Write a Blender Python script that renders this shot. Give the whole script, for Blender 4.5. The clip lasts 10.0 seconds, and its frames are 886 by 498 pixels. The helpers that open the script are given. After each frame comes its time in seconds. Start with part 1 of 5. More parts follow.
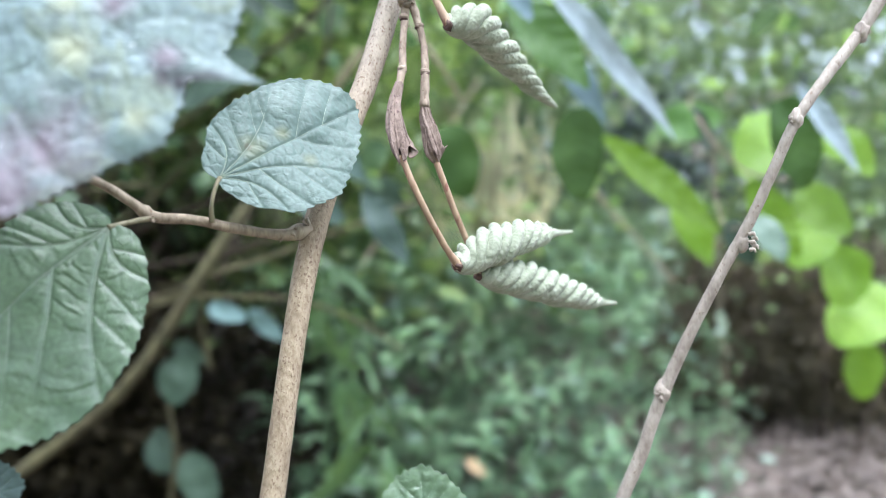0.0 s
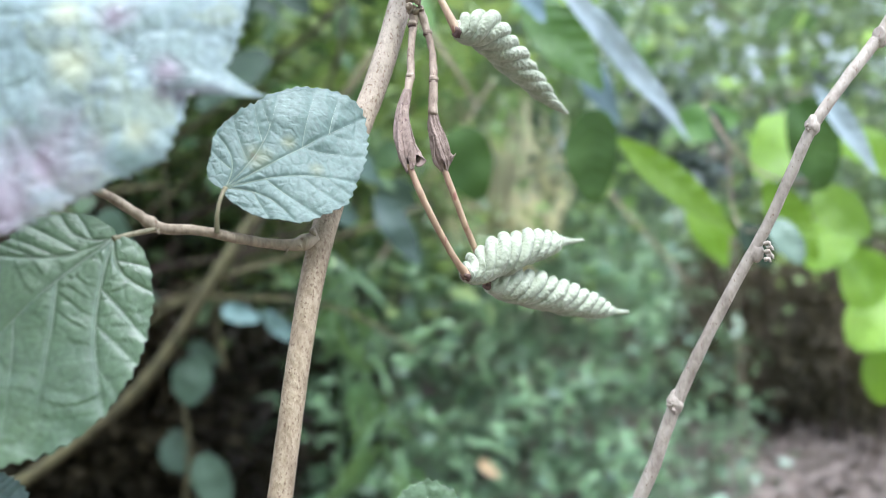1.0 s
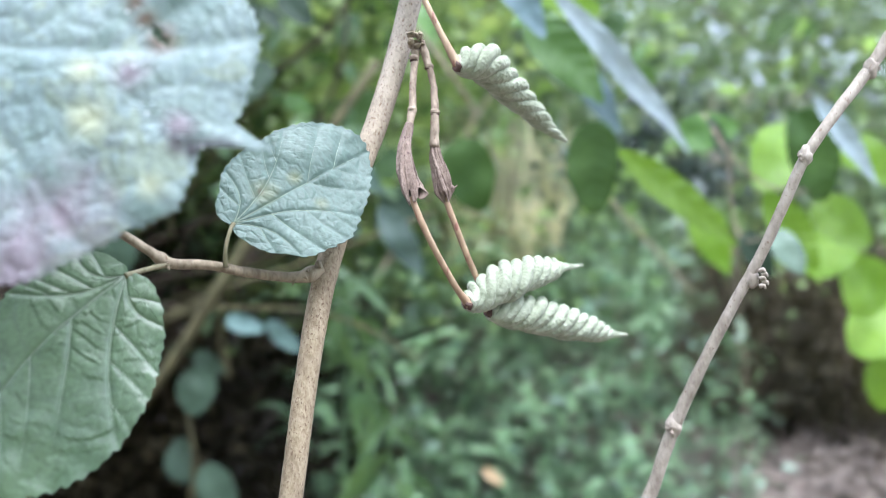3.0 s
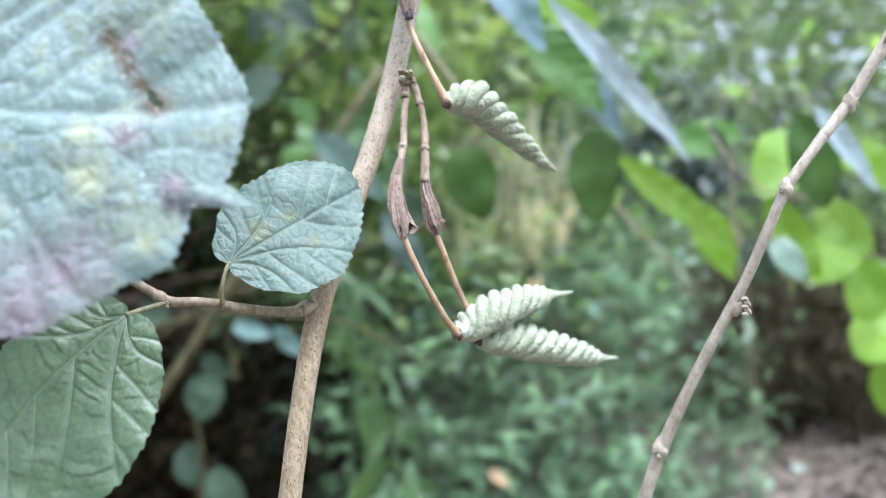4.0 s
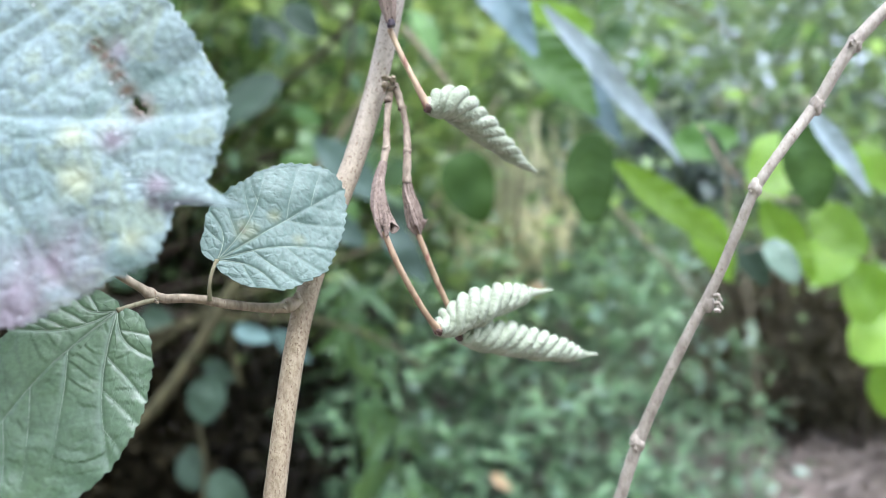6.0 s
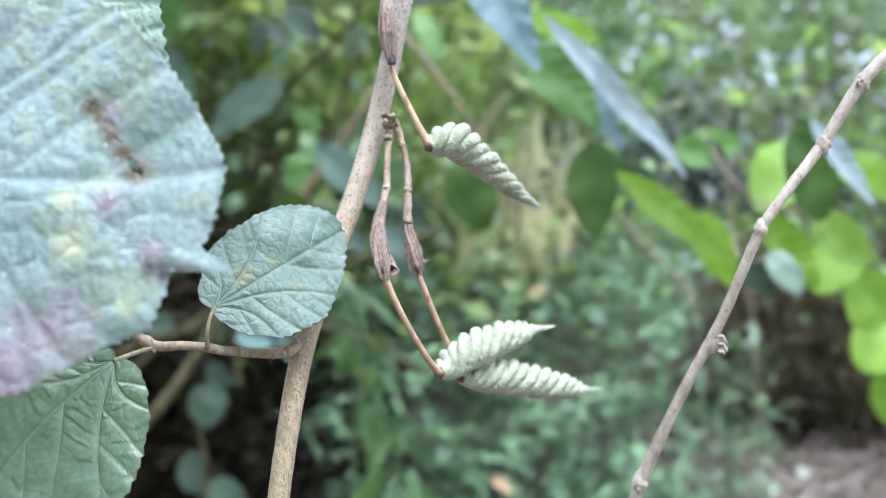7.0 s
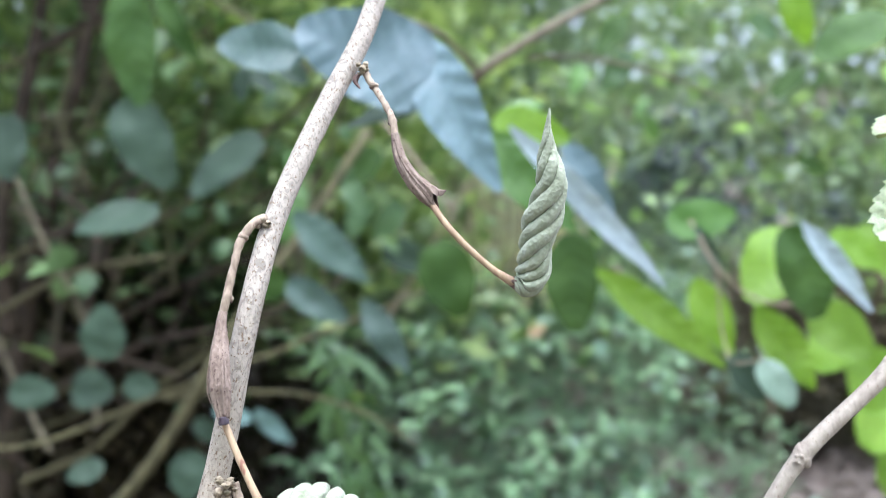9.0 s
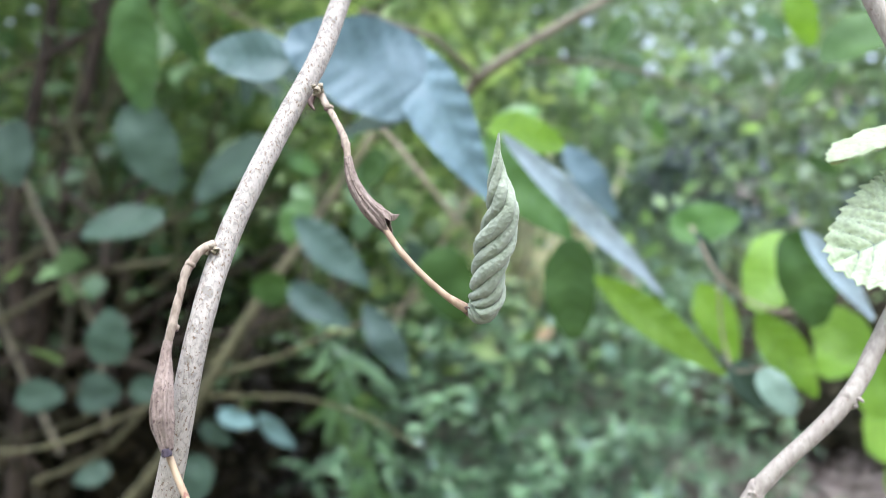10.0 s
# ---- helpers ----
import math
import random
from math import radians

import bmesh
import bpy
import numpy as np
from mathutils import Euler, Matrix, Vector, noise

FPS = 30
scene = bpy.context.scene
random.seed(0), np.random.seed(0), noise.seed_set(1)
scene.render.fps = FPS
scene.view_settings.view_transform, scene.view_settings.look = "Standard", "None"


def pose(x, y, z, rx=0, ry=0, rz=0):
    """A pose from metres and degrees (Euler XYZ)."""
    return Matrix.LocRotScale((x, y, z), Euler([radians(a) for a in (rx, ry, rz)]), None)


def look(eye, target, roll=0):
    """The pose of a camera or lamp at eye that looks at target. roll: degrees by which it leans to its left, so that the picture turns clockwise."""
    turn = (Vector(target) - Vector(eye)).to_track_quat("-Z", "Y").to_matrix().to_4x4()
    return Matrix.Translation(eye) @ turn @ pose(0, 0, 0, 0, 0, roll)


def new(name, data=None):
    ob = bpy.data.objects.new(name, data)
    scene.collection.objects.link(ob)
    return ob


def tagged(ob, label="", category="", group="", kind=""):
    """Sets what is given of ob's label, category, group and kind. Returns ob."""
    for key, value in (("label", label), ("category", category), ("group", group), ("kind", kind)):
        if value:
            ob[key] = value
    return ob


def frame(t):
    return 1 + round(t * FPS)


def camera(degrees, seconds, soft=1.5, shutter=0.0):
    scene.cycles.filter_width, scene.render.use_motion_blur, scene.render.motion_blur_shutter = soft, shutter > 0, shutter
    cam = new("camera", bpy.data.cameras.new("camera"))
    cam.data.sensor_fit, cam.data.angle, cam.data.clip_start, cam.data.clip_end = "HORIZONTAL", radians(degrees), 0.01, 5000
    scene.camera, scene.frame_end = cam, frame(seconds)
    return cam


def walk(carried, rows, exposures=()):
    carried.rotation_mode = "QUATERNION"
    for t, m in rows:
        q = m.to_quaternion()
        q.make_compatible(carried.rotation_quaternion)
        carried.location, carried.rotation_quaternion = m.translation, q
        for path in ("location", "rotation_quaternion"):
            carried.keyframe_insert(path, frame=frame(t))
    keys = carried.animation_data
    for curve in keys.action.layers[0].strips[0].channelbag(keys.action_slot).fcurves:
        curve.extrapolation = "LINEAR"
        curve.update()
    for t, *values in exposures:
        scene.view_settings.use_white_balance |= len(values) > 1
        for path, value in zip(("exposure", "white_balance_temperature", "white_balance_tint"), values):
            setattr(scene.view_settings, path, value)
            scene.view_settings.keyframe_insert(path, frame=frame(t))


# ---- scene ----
cam = camera(62.0, 10.0, 0.6)
cam.data.dof.use_dof = True
cam.data.dof.focus_distance = 0.195
cam.data.dof.aperture_fstop = 8.3
PATH = [
    (0, (0.0000, 0.0000, 1.3500), (-0.0000, 1.9973, 1.4547), -0.00),
    (0.5, (0.0024, 0.0046, 1.3514), (-0.0132, 2.0022, 1.4480), 0.21),
    (1, (0.0016, 0.0024, 1.3528), (-0.0369, 1.9993, 1.4573), 0.11),
    (1.5, (0.0039, -0.0009, 1.3556), (-0.0206, 1.9962, 1.4601), 0.13),
    (2, (0.0026, -0.0011, 1.3571), (-0.0264, 1.9960, 1.4604), 0.19),
    (2.5, (0.0011, -0.0008, 1.3564), (-0.0327, 1.9954, 1.4744), 0.04),
    (4, (0.0073, -0.0101, 1.3686), (-0.0608, 1.9855, 1.4829), -0.45),
    (4.5, (0.0110, -0.0104, 1.3688), (-0.0569, 1.9847, 1.4916), -0.45),
    (5, (0.0142, -0.0132, 1.3681), (-0.0588, 1.9817, 1.4914), -0.52),
    (5.5, (0.0145, -0.0179, 1.3652), (-0.0631, 1.9763, 1.4954), -0.63),
    (7, (0.0148, -0.0159, 1.3795), (-0.0697, 1.9788, 1.4993), -0.50),
    (7.5, (0.0188, -0.0079, 1.3974), (-0.0695, 1.9867, 1.5140), -0.43),
    (8, (0.0288, 0.0002, 1.4282), (-0.0754, 1.9943, 1.5408), -0.49),
    (8.5, (0.0415, 0.0107, 1.4587), (-0.0726, 2.0048, 1.5611), -0.83),
    (9, (0.0566, 0.0219, 1.4804), (-0.0650, 2.0149, 1.5953), -1.11),
    (9.5, (0.0675, 0.0271, 1.4874), (-0.0747, 2.0188, 1.6002), -1.28),
    (10, (0.0732, 0.0266, 1.4874), (-0.0879, 2.0168, 1.6014), -1.18),
]
walk(cam, [(t, look(eye, target, roll)) for t, eye, target, roll in PATH], [(0.0, 0.39, 5600, 14), (10.0, 0.39, 5600, 14)])

# ---- light ----
world = bpy.data.worlds.new("world")
scene.world = world
world.use_nodes = True
wn, wl = world.node_tree.nodes, world.node_tree.links
wn.clear()
sky = wn.new("ShaderNodeTexSky")
sky.sky_type = "NISHITA"
sky.sun_disc = False
sky.sun_elevation = radians(68)
sky.sun_rotation = radians(155)
sky.air_density, sky.dust_density, sky.ozone_density = 1.0, 5.0, 1.0
back = wn.new("ShaderNodeBackground")
back.inputs["Strength"].default_value = 0.6
wout = wn.new("ShaderNodeOutputWorld")
haze = wn.new("ShaderNodeHueSaturation")
haze.inputs["Saturation"].default_value = 0.4
wl.new(sky.outputs[0], haze.inputs["Color"])
wl.new(haze.outputs[0], back.inputs[0])
wl.new(back.outputs[0], wout.inputs[0])
sun = new("sun", bpy.data.lights.new("sun", "SUN"))
sun.data.energy = 0.9
sun.data.angle = radians(50)
sun.data.color = (1.0, 0.98, 0.94)
AZ, EL = radians(155), radians(68)
sun.matrix_world = look((math.sin(AZ) * math.cos(EL) * 20, math.cos(AZ) * math.cos(EL) * 20, math.sin(EL) * 20), (0, 0, 0))


# ---- materials ----
def blank(name):
    m = bpy.data.materials.new(name)
    m.use_nodes = True
    n, l = m.node_tree.nodes, m.node_tree.links
    return m, n, l, n["Principled BSDF"]


def noise_ramp(n, l, scale, detail, stops, coords="Object", distortion=0.0):
    tc = n.new("ShaderNodeTexCoord")
    tex = n.new("ShaderNodeTexNoise")
    tex.inputs["Scale"].default_value, tex.inputs["Detail"].default_value = scale, detail
    tex.inputs["Distortion"].default_value = distortion
    l.new(tc.outputs[coords], tex.inputs["Vector"])
    ramp = n.new("ShaderNodeValToRGB")
    ramp.color_ramp.elements[0].position, ramp.color_ramp.elements[1].position = stops[0][0], stops[-1][0]
    ramp.color_ramp.elements[0].color, ramp.color_ramp.elements[1].color = (*stops[0][1], 1), (*stops[-1][1], 1)
    for p, c in stops[1:-1]:
        e = ramp.color_ramp.elements.new(p)
        e.color = (*c, 1)
    l.new(tex.outputs["Fac"], ramp.inputs[0])
    return ramp.outputs[0], tex.outputs["Fac"], tc


def mixed(n, l, a, b, fac, mode="MIX"):
    mx = n.new("ShaderNodeMix")
    mx.data_type, mx.blend_type = "RGBA", mode
    for sock, v in ((mx.inputs[6], a), (mx.inputs[7], b), (mx.inputs[0], fac)):
        if isinstance(v, (int, float)):
            sock.default_value = v
        elif isinstance(v, tuple):
            sock.default_value = (*v, 1)
        else:
            l.new(v, sock)
    return mx.outputs[2]


def bump(n, l, bsdf, height, strength, distance, chain=None):
    b = n.new("ShaderNodeBump")
    b.inputs["Strength"].default_value, b.inputs["Distance"].default_value = strength, distance
    l.new(height, b.inputs["Height"])
    if chain:
        l.new(chain.outputs[0], b.inputs["Normal"])
    if bsdf:
        l.new(b.outputs[0], bsdf.inputs["Normal"])
    return b


def leaf_material(name, dark, light, rough=0.5, through_light=0.25, fine=700.0, relief=0.35, stains=None, gloss=0.5, patch=60.0, specks=False, mottle=False):
    """Leaf blade: two scales of colour, fine net of veinlets in relief, some light shining through."""
    m, n, l, b = blank(name)
    colour, _, tc = noise_ramp(n, l, patch, 4, [(0.3, dark), (0.7, light)])
    vor = n.new("ShaderNodeTexVoronoi")
    vor.feature, vor.inputs["Scale"].default_value = "DISTANCE_TO_EDGE", fine
    l.new(tc.outputs["Object"], vor.inputs["Vector"])
    grain, fac, _ = noise_ramp(n, l, patch * 14, 5, [(0.3, (0.8, 0.8, 0.8)), (0.7, (1.15, 1.15, 1.15))])
    colour = mixed(n, l, colour, grain, 1.0, "MULTIPLY")
    info = n.new("ShaderNodeObjectInfo")
    vary = n.new("ShaderNodeHueSaturation")
    span = n.new("ShaderNodeMapRange")
    span.inputs[3].default_value, span.inputs[4].default_value = 0.8, 1.2
    l.new(info.outputs["Random"], span.inputs[0])
    l.new(span.outputs[0], vary.inputs["Value"])
    l.new(colour, vary.inputs["Color"])
    colour = vary.outputs[0]
    if mottle:
        tone, _, _ = noise_ramp(n, l, 95, 3, [(0.3, (0.78, 0.86, 0.82)), (0.42, (1.0, 1.02, 0.98)), (0.52, (1.12, 1.12, 1.16)), (0.6, (1.15, 1.1, 0.9)), (0.72, (0.95, 0.92, 0.98))], distortion=0.8)
        colour = mixed(n, l, colour, tone, 1.0, "MULTIPLY")
    if stains:
        for attr, tint in stains:
            at = n.new("ShaderNodeAttribute")
            at.attribute_name = attr
            _, nf, _ = noise_ramp(n, l, 180, 4, [(0.0, (0, 0, 0)), (1.0, (1, 1, 1))])
            mul = n.new("ShaderNodeMath")
            mul.operation = "MULTIPLY_ADD"
            mul.use_clamp = True
            off = n.new("ShaderNodeMath")
            off.operation = "SUBTRACT"
            l.new(nf, off.inputs[0])
            off.inputs[1].default_value = 0.5
            l.new(off.outputs[0], mul.inputs[0])
            mul.inputs[1].default_value = 1.4
            l.new(at.outputs["Fac"], mul.inputs[2])
            gate = n.new("ShaderNodeMath")
            gate.operation = "MULTIPLY"
            l.new(mul.outputs[0], gate.inputs[0])
            up = n.new("ShaderNodeMath")
            up.operation = "MULTIPLY"
            up.use_clamp = True
            up.inputs[1].default_value = 4.0
            l.new(at.outputs["Fac"], up.inputs[0])
            l.new(up.outputs[0], gate.inputs[1])
            colour = mixed(n, l, colour, tint, gate.outputs[0])
    if specks:
        dots = n.new("ShaderNodeTexVoronoi")
        dots.inputs["Scale"].default_value = 330
        l.new(tc.outputs["Object"], dots.inputs["Vector"])
        lim = n.new("ShaderNodeMapRange")
        lim.inputs[1].default_value, lim.inputs[2].default_value, lim.inputs[3].default_value, lim.inputs[4].default_value = 0.07, 0.12, 1.0, 0.0
        l.new(dots.outputs["Distance"], lim.inputs[0])
        _, some, _ = noise_ramp(n, l, 150, 2, [(0.0, (0, 0, 0)), (1.0, (1, 1, 1))])
        pick = n.new("ShaderNodeMapRange")
        pick.inputs[1].default_value, pick.inputs[2].default_value = 0.5, 0.6
        l.new(some, pick.inputs[0])
        both = n.new("ShaderNodeMath")
        both.operation = "MULTIPLY"
        l.new(lim.outputs[0], both.inputs[0])
        l.new(pick.outputs[0], both.inputs[1])
        colour = mixed(n, l, colour, (0.6, 0.64, 0.64), both.outputs[0])
    l.new(colour, b.inputs["Base Color"])
    b.inputs["Roughness"].default_value = rough
    b.inputs["Specular IOR Level"].default_value = gloss
    first = bump(n, l, None, vor.outputs["Distance"], relief, 0.0004)
    bump(n, l, b, fac, relief * 0.6, 0.0004, first)
    if through_light:
        tr = n.new("ShaderNodeBsdfTranslucent")
        warm = mixed(n, l, colour, (1.5, 1.5, 0.5), 1.0, "MULTIPLY")
        l.new(warm, tr.inputs[0])
        mix = n.new("ShaderNodeMixShader")
        mix.inputs[0].default_value = through_light
        l.new(b.outputs[0], mix.inputs[1])
        l.new(tr.outputs[0], mix.inputs[2])
        l.new(mix.outputs[0], n["Material Output"].inputs[0])
    return m


def scatter_material(name, dark, light, through_light=0.3, rough=0.5, low=(0.5, 0.52, 0.5), high=(1.3, 1.25, 1.15), patch=2.2, gloss=0.5):
    """Leaves of a mass of foliage: each leaf its own tone."""
    m, n, l, b = blank(name)
    geo = n.new("ShaderNodeNewGeometry")
    ramp = n.new("ShaderNodeValToRGB")
    ramp.color_ramp.elements[0].color, ramp.color_ramp.elements[1].color = (*dark, 1), (*light, 1)
    l.new(geo.outputs["Random Per Island"], ramp.inputs[0])
    tone, _, _ = noise_ramp(n, l, patch, 2, [(0.38, low), (0.62, high)])
    colour = mixed(n, l, ramp.outputs[0], tone, 1.0, "MULTIPLY")
    l.new(colour, b.inputs["Base Color"])
    b.inputs["Specular IOR Level"].default_value = gloss
    b.inputs["Roughness"].default_value = rough
    tr = n.new("ShaderNodeBsdfTranslucent")
    l.new(mixed(n, l, colour, (1.35, 1.4, 0.75), 1.0, "MULTIPLY"), tr.inputs[0])
    mix = n.new("ShaderNodeMixShader")
    mix.inputs[0].default_value = through_light
    l.new(b.outputs[0], mix.inputs[1])
    l.new(tr.outputs[0], mix.inputs[2])
    l.new(mix.outputs[0], n["Material Output"].inputs[0])
    return m


def bark_material(name, dark, light, scale=400.0, spots=(0.12, 0.07, 0.04), rough=0.8, relief=0.5, spot_at=0.62, bleach=None, draw=0.45):
    """Bark: broad blotches, fine fibres drawn out along the stem, dark flecks; bleach: (from height, to height, colour)."""
    m, n, l, b = blank(name)
    tc = n.new("ShaderNodeTexCoord")
    long = n.new("ShaderNodeMapping")
    long.inputs["Scale"].default_value = (1, 1, draw)
    l.new(tc.outputs["Object"], long.inputs["Vector"])

    def grain(size, detail, stops, distortion=0.0):
        colour, fac, old = noise_ramp(n, l, size, detail, stops, distortion=distortion)
        tex = fac.node
        l.new(long.outputs[0], tex.inputs["Vector"])
        n.remove(old)
        return colour, fac

    colour, fac = grain(scale, 6, [(0.3, dark), (0.62, light)], 0.4)
    _, sf = grain(scale * 1.7, 3, [(0, (0, 0, 0)), (1, (1, 1, 1))])
    gate = n.new("ShaderNodeMapRange")
    gate.inputs[1].default_value, gate.inputs[2].default_value = spot_at, spot_at + 0.07
    l.new(sf, gate.inputs[0])
    blot, _ = grain(scale * 0.16, 3, [(0.33, (0.8, 0.77, 0.76)), (0.66, (1.12, 1.12, 1.12))], 0.8)
    colour = mixed(n, l, colour, blot, 1.0, "MULTIPLY")
    if bleach:
        split = n.new("ShaderNodeSeparateXYZ")
        l.new(tc.outputs["Object"], split.inputs[0])
        level = n.new("ShaderNodeMapRange")
        level.inputs[1].default_value, level.inputs[2].default_value = bleach[0], bleach[1]
        l.new(split.outputs[2], level.inputs[0])
        pale, _ = grain(scale * 0.55, 5, [(0.36, tuple(0.62 * c for c in bleach[2])), (0.5, bleach[2]), (0.7, tuple(1.15 * c for c in bleach[2]))], 1.4)
        colour = mixed(n, l, colour, pale, level.outputs[0])
    colour = mixed(n, l, colour, spots, gate.outputs[0])
    l.new(colour, b.inputs["Base Color"])
    b.inputs["Specular IOR Level"].default_value = 0.3
    b.inputs["Roughness"].default_value = rough
    first = bump(n, l, None, sf, relief * 0.6, 0.0005)
    bump(n, l, b, fac, relief, 0.0006, first)
    return m


M_BLADE = leaf_material("leaf_blade", (0.05, 0.083, 0.067), (0.08, 0.118, 0.098), 0.55, 0.0, 480, 0.3, [("stain_tan", (0.088, 0.112, 0.062)), ("stain_brown", (0.085, 0.078, 0.05))], gloss=0.35)
M_GREEN = leaf_material("green_leaf_blade", (0.048, 0.086, 0.045), (0.084, 0.13, 0.07), 0.38, 0.0, 420, 0.16)
M_SAGE = leaf_material("sage_leaf_blade", (0.1, 0.165, 0.115), (0.15, 0.22, 0.16), 0.55, 0.0, 420, 0.35)
M_WORN = leaf_material("worn_leaf_blade", (0.125, 0.176, 0.168), (0.19, 0.248, 0.24), 0.5, 0.0, 380, 0.6,
                       [("stain_violet", (0.175, 0.152, 0.175)), ("stain_tan", (0.27, 0.3, 0.2)), ("stain_brown", (0.075, 0.048, 0.026)), ("stain_plum", (0.028, 0.02, 0.027))], specks=True, mottle=True)
# Whitened base colour stands for bright light on the blade.
M_PALE = leaf_material("lit_pale_leaf", (0.4, 0.48, 0.3), (0.56, 0.62, 0.45), 0.5, 0.3, 800, 0.35)
M_VEIN = leaf_material("leaf_vein", (0.14, 0.185, 0.13), (0.19, 0.235, 0.17), 0.5, 0.0, 900, 0.1)
M_PETIOLE = bark_material("leaf_stalk", (0.12, 0.118, 0.062), (0.21, 0.195, 0.118), 500, (0.15, 0.1, 0.05), 0.6, 0.2, 0.7)
M_STEM = bark_material("grey_beige_bark", (0.205, 0.162, 0.1), (0.318, 0.265, 0.178), 1000, (0.145, 0.1, 0.062), 0.7, 0.55, 0.585, (1.38, 1.46, (0.32, 0.288, 0.242)), draw=0.6)
M_TWIG = bark_material("tan_twig_bark", (0.15, 0.124, 0.08), (0.285, 0.245, 0.17), 700, (0.14, 0.085, 0.05), 0.75, 0.4, 0.66)
M_PEDUNCLE = bark_material("jointed_stalk_bark", (0.18, 0.14, 0.1), (0.325, 0.268, 0.2), 800, (0.15, 0.09, 0.06), 0.75, 0.5, 0.63)
M_GREY = bark_material("grey_mauve_bark", (0.235, 0.205, 0.165), (0.345, 0.312, 0.258), 800, (0.19, 0.14, 0.1), 0.6, 0.55, 0.64)
M_HUSK = bark_material("dry_husk", (0.14, 0.106, 0.083), (0.24, 0.19, 0.155), 900, (0.085, 0.055, 0.05), 0.95, 1.0, 0.62, draw=0.6)
M_STALK = bark_material("reddish_fruit_stalk", (0.21, 0.132, 0.08), (0.345, 0.258, 0.162), 500, (0.21, 0.1, 0.07), 0.45, 0.25, 0.62, draw=0.2)
M_RING = bark_material("dark_joint", (0.04, 0.032, 0.042), (0.09, 0.07, 0.085), 700, (0.03, 0.02, 0.03), 0.6, 0.3)
M_JOINT = bark_material("brown_joint", (0.05, 0.03, 0.025), (0.12, 0.075, 0.06), 700, (0.03, 0.02, 0.02), 0.7, 0.3)
M_BRANCH = bark_material("old_branch_bark", (0.032, 0.032, 0.013), (0.08, 0.076, 0.034), 60, (0.06, 0.055, 0.03), 0.85, 0.5)
M_OLD = bark_material("grey_brown_bark", (0.07, 0.064, 0.04), (0.14, 0.128, 0.084), 60, (0.08, 0.06, 0.04), 0.85, 0.5)
# Near-black bark colour includes the shade deep in thicket and hollow.
M_DARKBRANCH = bark_material("shade_dark_bark", (0.014, 0.01, 0.006), (0.04, 0.03, 0.018), 50, (0.04, 0.03, 0.02), 0.9, 0.5)


def pod_material():
    m, n, l, b = blank("felted_pod")
    colour, fac, tc = noise_ramp(n, l, 260, 5, [(0.3, (0.2, 0.23, 0.155)), (0.55, (0.272, 0.304, 0.22)), (0.75, (0.335, 0.365, 0.28))])
    vor = n.new("ShaderNodeTexVoronoi")
    vor.inputs["Scale"].default_value = 1000
    l.new(tc.outputs["Object"], vor.inputs["Vector"])
    l.new(colour, b.inputs["Base Color"])
    b.inputs["Roughness"].default_value = 0.85
    b.inputs["Specular IOR Level"].default_value = 0.25
    b.inputs["Sheen Weight"].default_value = 0.1
    first = bump(n, l, None, vor.outputs["Distance"], 0.55, 0.0004)
    bump(n, l, b, fac, 0.4, 0.0008, first)
    return m


M_POD = pod_material()
# Blue base colours of these two put the sky's sheen into the blade.
M_BLUE = leaf_material("sky_sheen_blue_leaf", (0.088, 0.15, 0.17), (0.13, 0.2, 0.222), 0.45, 0.1, 250, 0.2, gloss=0.5, patch=20)
M_SKYLEAF = leaf_material("sky_sheen_pale_leaf", (0.21, 0.275, 0.3), (0.28, 0.345, 0.37), 0.4, 0.1, 250, 0.2, gloss=0.7, patch=20)
M_YOUNG = leaf_material("young_leaf", (0.24, 0.3, 0.15), (0.36, 0.42, 0.24), 0.5, 0.3, 800, 0.35)
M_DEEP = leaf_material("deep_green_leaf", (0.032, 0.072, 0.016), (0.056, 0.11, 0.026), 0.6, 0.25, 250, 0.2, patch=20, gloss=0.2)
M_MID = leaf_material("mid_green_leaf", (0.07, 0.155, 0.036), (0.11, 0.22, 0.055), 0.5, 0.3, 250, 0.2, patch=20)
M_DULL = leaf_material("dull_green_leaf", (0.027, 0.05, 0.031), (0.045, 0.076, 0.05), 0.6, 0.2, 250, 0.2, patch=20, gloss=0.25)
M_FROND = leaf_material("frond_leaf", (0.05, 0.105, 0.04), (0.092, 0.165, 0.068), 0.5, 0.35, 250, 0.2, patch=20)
# Base colour raised to carry the glow of light from behind.
M_BRIGHT = leaf_material("backlight_toned_leaf", (0.13, 0.25, 0.022), (0.19, 0.33, 0.04), 0.5, 0.5, 250, 0.2, patch=20)
# Low patch tone darkens the colour in place of shaded gaps between clumps.
M_HERB = scatter_material("herb_leaves", (0.046, 0.112, 0.054), (0.318, 0.455, 0.30), 0.3, 0.34, (0.2, 0.23, 0.21), (1.4, 1.42, 1.34), 6.0)
M_BROADHERB = scatter_material("broad_herb_leaves", (0.1, 0.19, 0.11), (0.4, 0.53, 0.44), 0.25, 0.34, (0.5, 0.52, 0.52), (1.2, 1.2, 1.2), 5.0)
M_FAR = scatter_material("far_leaves", (0.08, 0.135, 0.082), (0.25, 0.33, 0.24), 0.42)
# Dark blue-grey tint carries the shade of a hedge gap.
M_SHADE = scatter_material("shade_blue_tinted_leaves", (0.035, 0.056, 0.05), (0.1, 0.145, 0.13), 0.2)
# Colour raised so leaves look lit though they stand in shadow.
M_FARDARK = scatter_material("light_toned_leaves", (0.105, 0.18, 0.065), (0.31, 0.4, 0.19), 0.4)
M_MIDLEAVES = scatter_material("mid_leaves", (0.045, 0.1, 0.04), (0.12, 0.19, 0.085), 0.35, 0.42)
